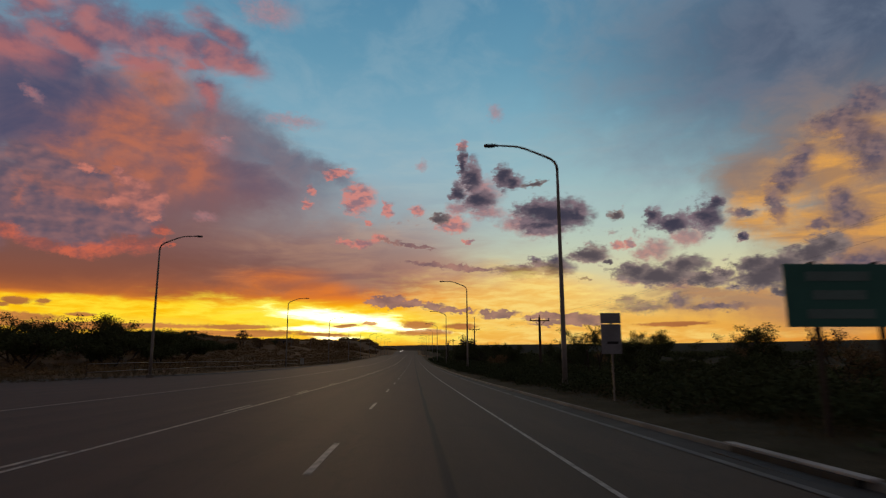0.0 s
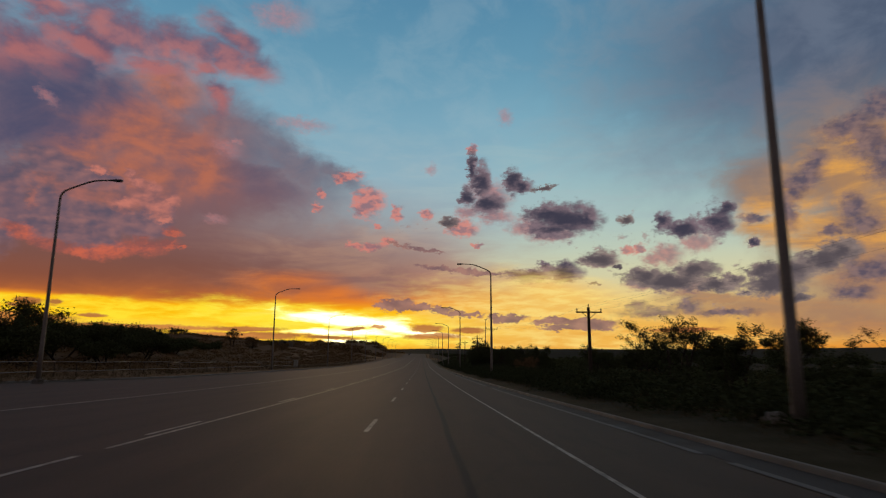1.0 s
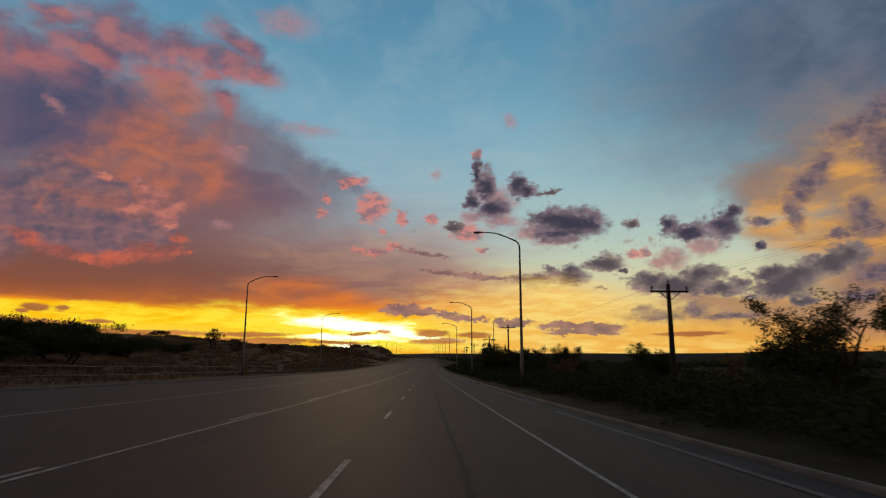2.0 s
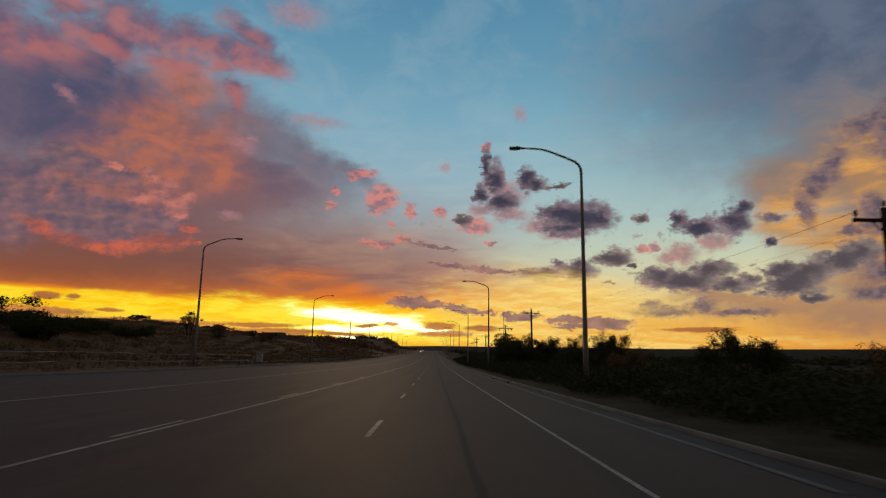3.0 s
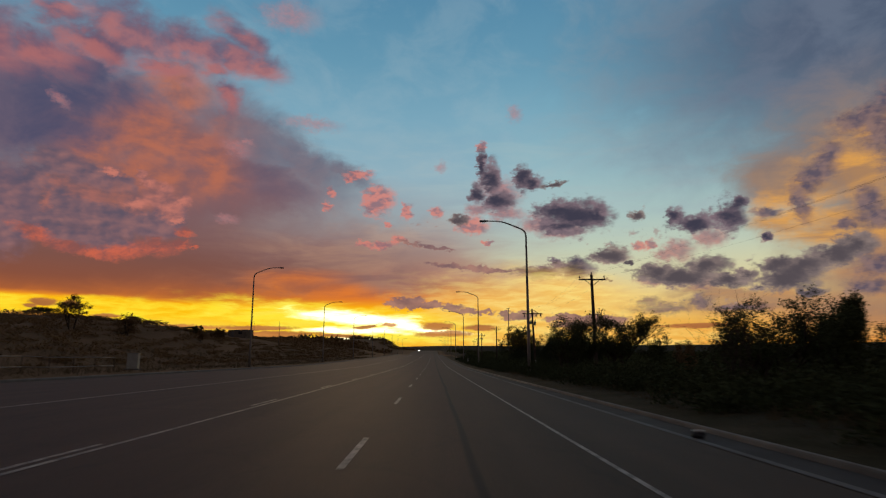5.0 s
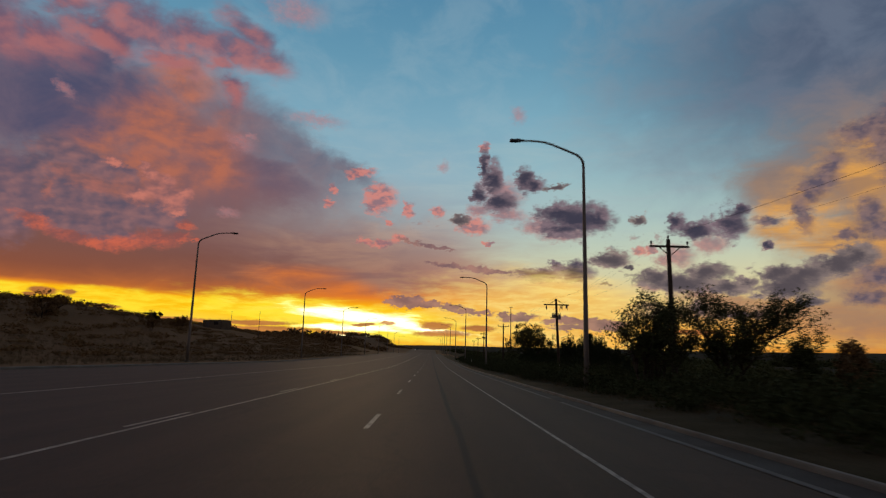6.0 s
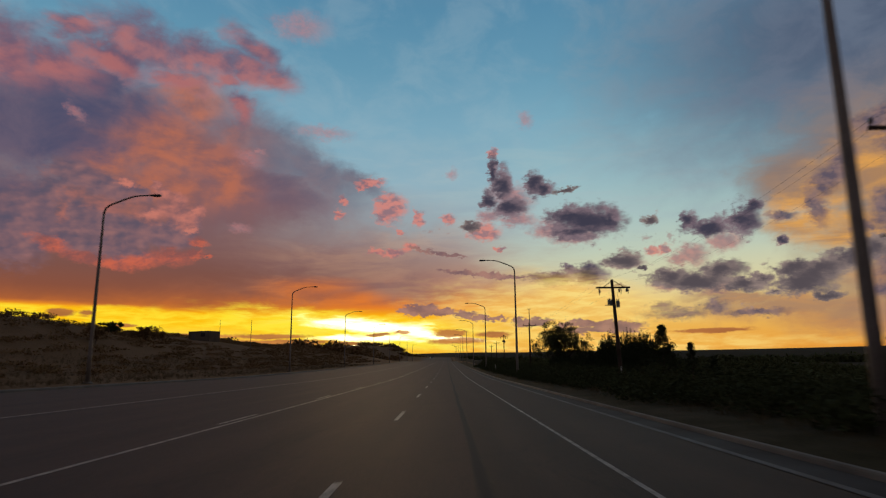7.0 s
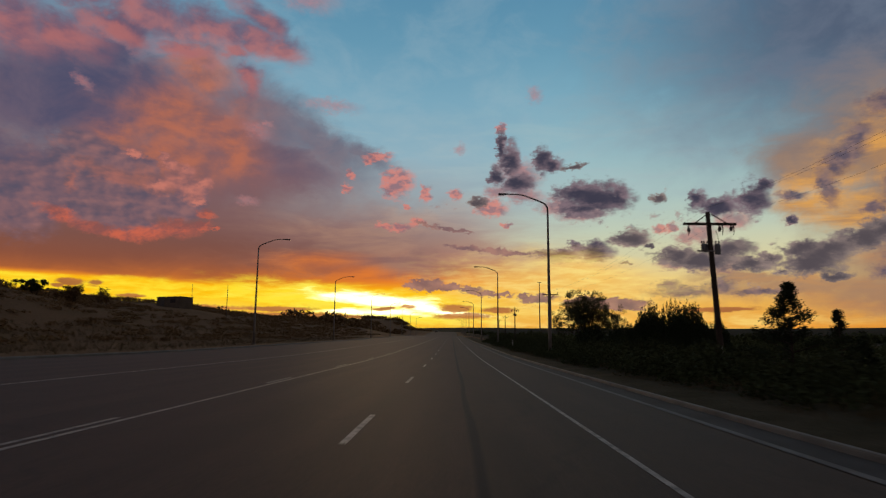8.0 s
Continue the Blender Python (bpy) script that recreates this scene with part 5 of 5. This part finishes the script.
def pine_mesh(seed, tall, wide, needles):
    """A young open pine: whorls of limbs with needle tufts at their ends."""
    rng = np.random.default_rng(seed)
    tv, tf = rings([(0, 0, -0.3), (0.03, 0, tall * 0.5), (0, 0.02, tall * 0.97)], [0.09, 0.055, 0.015], 7)
    verts, faces, tufts = list(tv), list(tf), []
    for h in np.arange(0.06, 1.0, 0.075):
        reach = wide / 2 * (1.0 - h) ** 1.1 + 0.05
        for k in range(rng.integers(3, 6)):
            a = rng.uniform(0, 2 * math.pi)
            r = reach * rng.uniform(0.65, 1.15)
            p0 = np.array([0, 0, h * tall])
            p1 = p0 + np.array([math.cos(a) * r, math.sin(a) * r, r * rng.uniform(0.25, 0.6)])
            v, f = rings([p0, (p0 + p1) / 2 - (0, 0, 0.04), p1], [0.03, 0.02, 0.008], 5)
            o = len(verts)
            verts.extend(v)
            faces.extend([tuple(i + o for i in x) for x in f])
            for u in (0.55, 0.75, 0.95):
                tufts.append(p0 + (p1 - p0) * u)
    tufts.append(np.array([0, 0, tall * 0.97]))
    v, f = leaf_cloud(rng, tufts, 0.1 + 0.014 * wide, needles, 0.075, 1.0)
    return mesh_of("trunk", verts, faces, smooth=True), fast_mesh("crown", v, f)


def juniper_mesh(seed, tall, wide):
    """A bush of many upright spires of uneven height."""
    rng = np.random.default_rng(seed)
    centres = []
    for k in range(int(50 * wide)):
        a, r = rng.uniform(0, 2 * math.pi), wide / 2 * math.sqrt(rng.random())
        top = tall * (1 - 0.5 * (r / (wide / 2)) ** 2) * rng.uniform(0.72, 1.06)
        n = 14
        h = rng.random(n) ** 0.8
        rr = 0.3 * (1.05 - h)
        b = rng.uniform(0, 2 * math.pi, n)
        centres.append(np.stack([math.cos(a) * r + rr * np.cos(b), math.sin(a) * r + rr * np.sin(b), h * top], -1))
    v, f = leaf_cloud(rng, np.concatenate(centres), (0.1, 0.1, 0.22), 12, 0.09, 1.0)
    tv, tf = rings([(0, 0, -0.3), (0, 0, tall * 0.4), (0, 0, tall * 0.8)], [0.09, 0.05, 0.015], 7)
    return mesh_of("trunk", tv, tf, smooth=True), fast_mesh("crown", v, f)


for i, (x, y, top, wide) in enumerate([(19.3, 194.5, 4.85, 6.4), (21.4, 193.5, 3.3, 3.0)]):
    z = float(land_z(x, y))
    plant("pine", pine_mesh(480 + i, top - z, wide, 60 if i == 0 else 22), pose(x, y, z), "young open pine standing in the scrub", "tree", JUNIPER, "young pines")
for i, (x, y, top, wide) in enumerate([(24.5, 196.5, 2.0, 1.6), (16.6, 197.5, 2.6, 1.5), (29.0, 250, 7.6, 5.0), (33, 252, 8.0, 6.0), (36.5, 254, 8.0, 5.0), (27.5, 246, 6.6, 5.0), (32, 244, 7.2, 6.0), (23.5, 244, 4.4, 5.0), (20.5, 250, 4.0, 5.0), (40, 253, 5.4, 3.5)]):
    z = float(land_z(x, y))
    plant("juniper", juniper_mesh(500 + i, top - z, wide), pose(x, y, z), "dark spiky juniper bush in the scrub", "bush", JUNIPER, "junipers")


def scrub(name, seed, spots, leaves, label, leaf=0.08, per=60):
    """Low bushes that grow into one another: many leaf clumps on the ground."""
    rng = np.random.default_rng(seed)
    vs, fs, o = [], [], 0
    for x, y, h, w in spots:
        z = float(land_z(x, y))
        k = max(3, int(5 * w))
        a, r = rng.uniform(0, 2 * math.pi, k), w / 2 * np.sqrt(rng.random(k))
        hh = rng.uniform(0.1, 1.0, k) * h * (1 - 0.5 * (r / (w / 2)) ** 2)
        c = np.stack([x + r * np.cos(a), y + r * np.sin(a), z + hh * 0.9], -1)
        v, f = leaf_cloud(rng, c, (0.16 + 0.05 * w) * (0.6 + 0.4 * h), per, leaf, 0.8)
        v[:, 2] = np.maximum(v[:, 2], z + 0.02)
        vs.append(v)
        fs.append(f + o)
        o += len(v)
    return tagged(part(name, fast_mesh(name, np.concatenate(vs), np.concatenate(fs)), leaves), label, "scrub", kind="stuff")


rng = np.random.default_rng(7)
spots = []
for y in np.arange(8, 300, 1.7):
    for x in (8.2, 8.9, 9.6, 10.8, 13.0, 16.5, 20.5):
        px, py = x + rng.uniform(-1.1, 1.1), y + rng.uniform(-0.9, 0.9)
        if rng.random() < 0.8 and not (abs(px - 12.4) < 2.2 and 15 < py < 23):
            h = rng.uniform(1.3, 2.7) * (0.3 if x < 8.5 else 0.5 if x < 10 else 0.75 if x < 12 else 1.0)
            spots.append((px, py, h, rng.uniform(1.6, 2.8)))
scrub("roadside_scrub", 11, spots, SCRUB_LEAF, "dense dark scrub along the roadside", 0.075, 52)
spots = []
for y in np.arange(10, 520, 4.0):
    for x in np.arange(25, 110, 5.0):
        if rng.random() < 0.85:
            spots.append((x + rng.uniform(-2.5, 2.5), y + rng.uniform(-2, 2), rng.uniform(1.4, 3.0), rng.uniform(2.5, 5.0)))
scrub("field_scrub", 12, spots, LEAF, "dark scrub spreading over the plain", 0.26, 11)
spots = []
for y in np.arange(30, 420, 2.8):
    for x in np.arange(-80, -31, 3.2):
        px, py = x + rng.uniform(-1.6, 1.6), y + rng.uniform(-1.4, 1.4)
        if rng.random() < 0.85 and not (-68 < px < -45 and 272 < py < 300):
            spots.append((px, py, rng.uniform(0.4, 1.5) * (0.3 if px > -36 else 0.3 if 185 < py < 305 and abs(px + 0.41 * (py - 147)) < 9 else 0.55), rng.uniform(2.0, 3.6)))
scrub("bank_scrub", 13, spots, LEAF_DRY, "dry dark scrub on the far bank", 0.14, 15)
spots = []
for d in np.arange(420, 1500, 16.0):
    for k in range(22):
        s = 1 if k % 2 else -1
        px = -8 + s * rng.uniform(34, 60 + d * 0.6)
        spots.append((px, d + rng.uniform(-8, 8), rng.uniform(2.0, 4.5), rng.uniform(6, 14)))
scrub("far_woods", 14, [p for p in spots if p[0] > 0], LEAF, "dark woods on the distant plain", 1.1, 4)
# the hill's woods take brighter brown leaves, putting the sunset glare into their colour
scrub("far_hill_scrub", 15, [p for p in spots if p[0] < 0], LEAF_DRY, "brown scrub on the distant hill, brightened for the glare", 1.1, 4)


def grass(name, seed, spots, label):
    """Tufts of narrow upright blades."""
    rng = np.random.default_rng(seed)
    p = np.asarray(spots)
    per = 9
    c = np.repeat(p, per, axis=0)
    n = len(c)
    base = c[:, :3] + np.concatenate([rng.normal(0, 0.07, (n, 2)), np.zeros((n, 1))], 1)
    h = c[:, 3:4] * rng.uniform(0.5, 1.2, (n, 1))
    lean = rng.normal(0, 0.28, (n, 2))
    tip = base + np.concatenate([lean * h, h], 1)
    a = rng.uniform(0, 2 * math.pi, n)
    w = np.stack([np.cos(a), np.sin(a), np.zeros(n)], -1) * 0.008
    v = np.stack([base - w, base + w, tip], 1).reshape(-1, 3)
    return tagged(part(name, fast_mesh(name, v, np.arange(3 * n).reshape(n, 3)), GRASS), label, "grass", kind="stuff")


gx = rng.uniform(5.7, 9.8, 14000)
gy = rng.uniform(0, 260, 14000)
keep = rng.random(14000) < np.clip((gx - 5.6) / 3.0, 0.15, 1)
gx, gy = gx[keep], gy[keep]
grass("verge_grass", 21, np.stack([gx, gy, land_z(gx, gy) - 0.02, rng.uniform(0.12, 0.45, len(gx)) * np.clip((gx - 5.2) / 3, 0.3, 1.2)], -1), "dry grass tufts on the verge")
gx = -23.2 - rng.uniform(0.3, 16, 9000) ** 1.0
gy = rng.uniform(40, 330, 9000)
grass("bank_grass", 22, np.stack([gx, gy, land_z(gx, gy) - 0.02, rng.uniform(0.2, 0.6, len(gx))], -1), "dry grass tufts on the far bank")


# ---------------------------------------------------------------- small things on the verge
def kerb_inlet(at):
    """Storm drain: a solid dark block, for the shade in its throat, under a concrete lid in the kerb."""
    k = thing("storm_drain", at, "kerb storm drain with a dark throat and worn concrete lid", "storm drain")
    part("lid", box((0.16, 3.3, 0.04), (-0.055, 0, 0.118), 0.012), CONCRETE_PALE, k, "pale worn concrete lid")
    # no opening is cut: this block's near-black colour paints the shade inside
    part("throat", box((0.06, 2.9, 0.1), (-0.125, 0, 0.047), 0.005), NEAR_BLACK, k, "solid dark block for the shade in the throat")
    part("apron", box((0.3, 3.0, 0.02), (-0.3, 0, 0.0), 0.006), NEAR_BLACK, k, "dark apron")
    return k


kerb_inlet(pose(KERB_R, 10.2, float(road_z(10.2)) - 0.004))


def rock(seed, size):
    bm = bmesh.new()
    bmesh.ops.create_icosphere(bm, subdivisions=3, radius=1.0)
    for v in bm.verts:
        n = noise.noise(v.co * 1.4 + Vector((seed * 3.1, 0, 0))) * 0.35 + noise.noise(v.co * 4.0 + Vector((0, seed * 1.7, 0))) * 0.1
        v.co = Vector((v.co.x * size[0], v.co.y * size[1], v.co.z * size[2])) * (1 + n)
    return bm


STONE = material("pale_stone", (0.2, 0.175, 0.145), 0.9, 0, 0.25, 3.0, 25.0, 0.5, 0.02)
for i, (x, y, sx, sy, sz) in enumerate([(8.3, 91.9, 0.35, 0.3, 0.25), (8.5, 88.3, 0.4, 0.35, 0.26), (7.4, 103.0, 0.25, 0.2, 0.16), (9.2, 83.0, 0.4, 0.3, 0.3), (8.2, 34.8, 0.3, 0.3, 0.2)]):
    tagged(part("rock", rock(i, (sx, sy, sz)), STONE, at=pose(x, y, float(land_z(x, y)) + sz * 0.45)), "pale rough rock lying on the verge", "rock", "rocks on the verge")


def debris(at, label, pale):
    d = thing("debris", at, label, "debris")
    part("lump", rock(9 if pale else 12, (0.12, 0.09, 0.07)), NEAR_BLACK, d)
    if pale:
        part("flap", box((0.2, 0.12, 0.03), (0, 0, 0.08), 0.008), SIGN_POST, d, "pale flap on top")
    return d


debris(pose(4.8, 110.2, float(road_z(110.2)) + 0.05), "dark block of debris with a pale top", True)
debris(pose(5.1, 102.3, float(road_z(102.3)) + 0.045), "dark lump of debris in the gutter", False)


def bare_shrub(seed, tall, wide, at):
    """A leafless shrub: thin stems that fork twice."""
    b = thing("bare_shrub", at, "leafless twiggy shrub standing in the scrub", "shrub", "bare shrubs")
    rng = np.random.default_rng(seed)
    for s in range(9):
        a, lean = rng.uniform(0, 2 * math.pi), rng.uniform(0.1, 0.55)
        d = np.array([math.cos(a) * lean * wide / tall, math.sin(a) * lean * wide / tall, 1.0])
        verts, faces = [], []

        def stem(p, d, length, r, level):
            pts, rad = [p], [r]
            for i in range(4):
                d = d + rng.normal(0, 0.1, 3)
                d = d / np.linalg.norm(d)
                pts.append(pts[-1] + d * length / 4)
                rad.append(r * (1 - 0.2 * (i + 1)))
            v, f = rings(pts, rad, 4)
            o = len(verts)
            verts.extend(v)
            faces.extend([tuple(i + o for i in x) for x in f])
            if level < 2:
                for k in range(3):
                    side = rng.normal(0, 0.5, 3)
                    stem(pts[2 + k % 3], d + side, length * 0.5, r * 0.55, level + 1)

        stem(np.array([0, 0, -0.2]), d / np.linalg.norm(d), tall * 0.8, 0.018, 0)
        part("stem", mesh_of("stem", verts, faces), BARK, b)
    return b


for i, (x, y, top, wide) in enumerate([(13.4, 104.8, 2.9, 2.0), (13.8, 125.5, 3.2, 2.6), (14.6, 129.0, 3.0, 2.4), (16.0, 108.5, 2.2, 2.0)]):
    z = float(land_z(x, y))
    bare_shrub(60 + i, top - z, wide, pose(x, y, z))
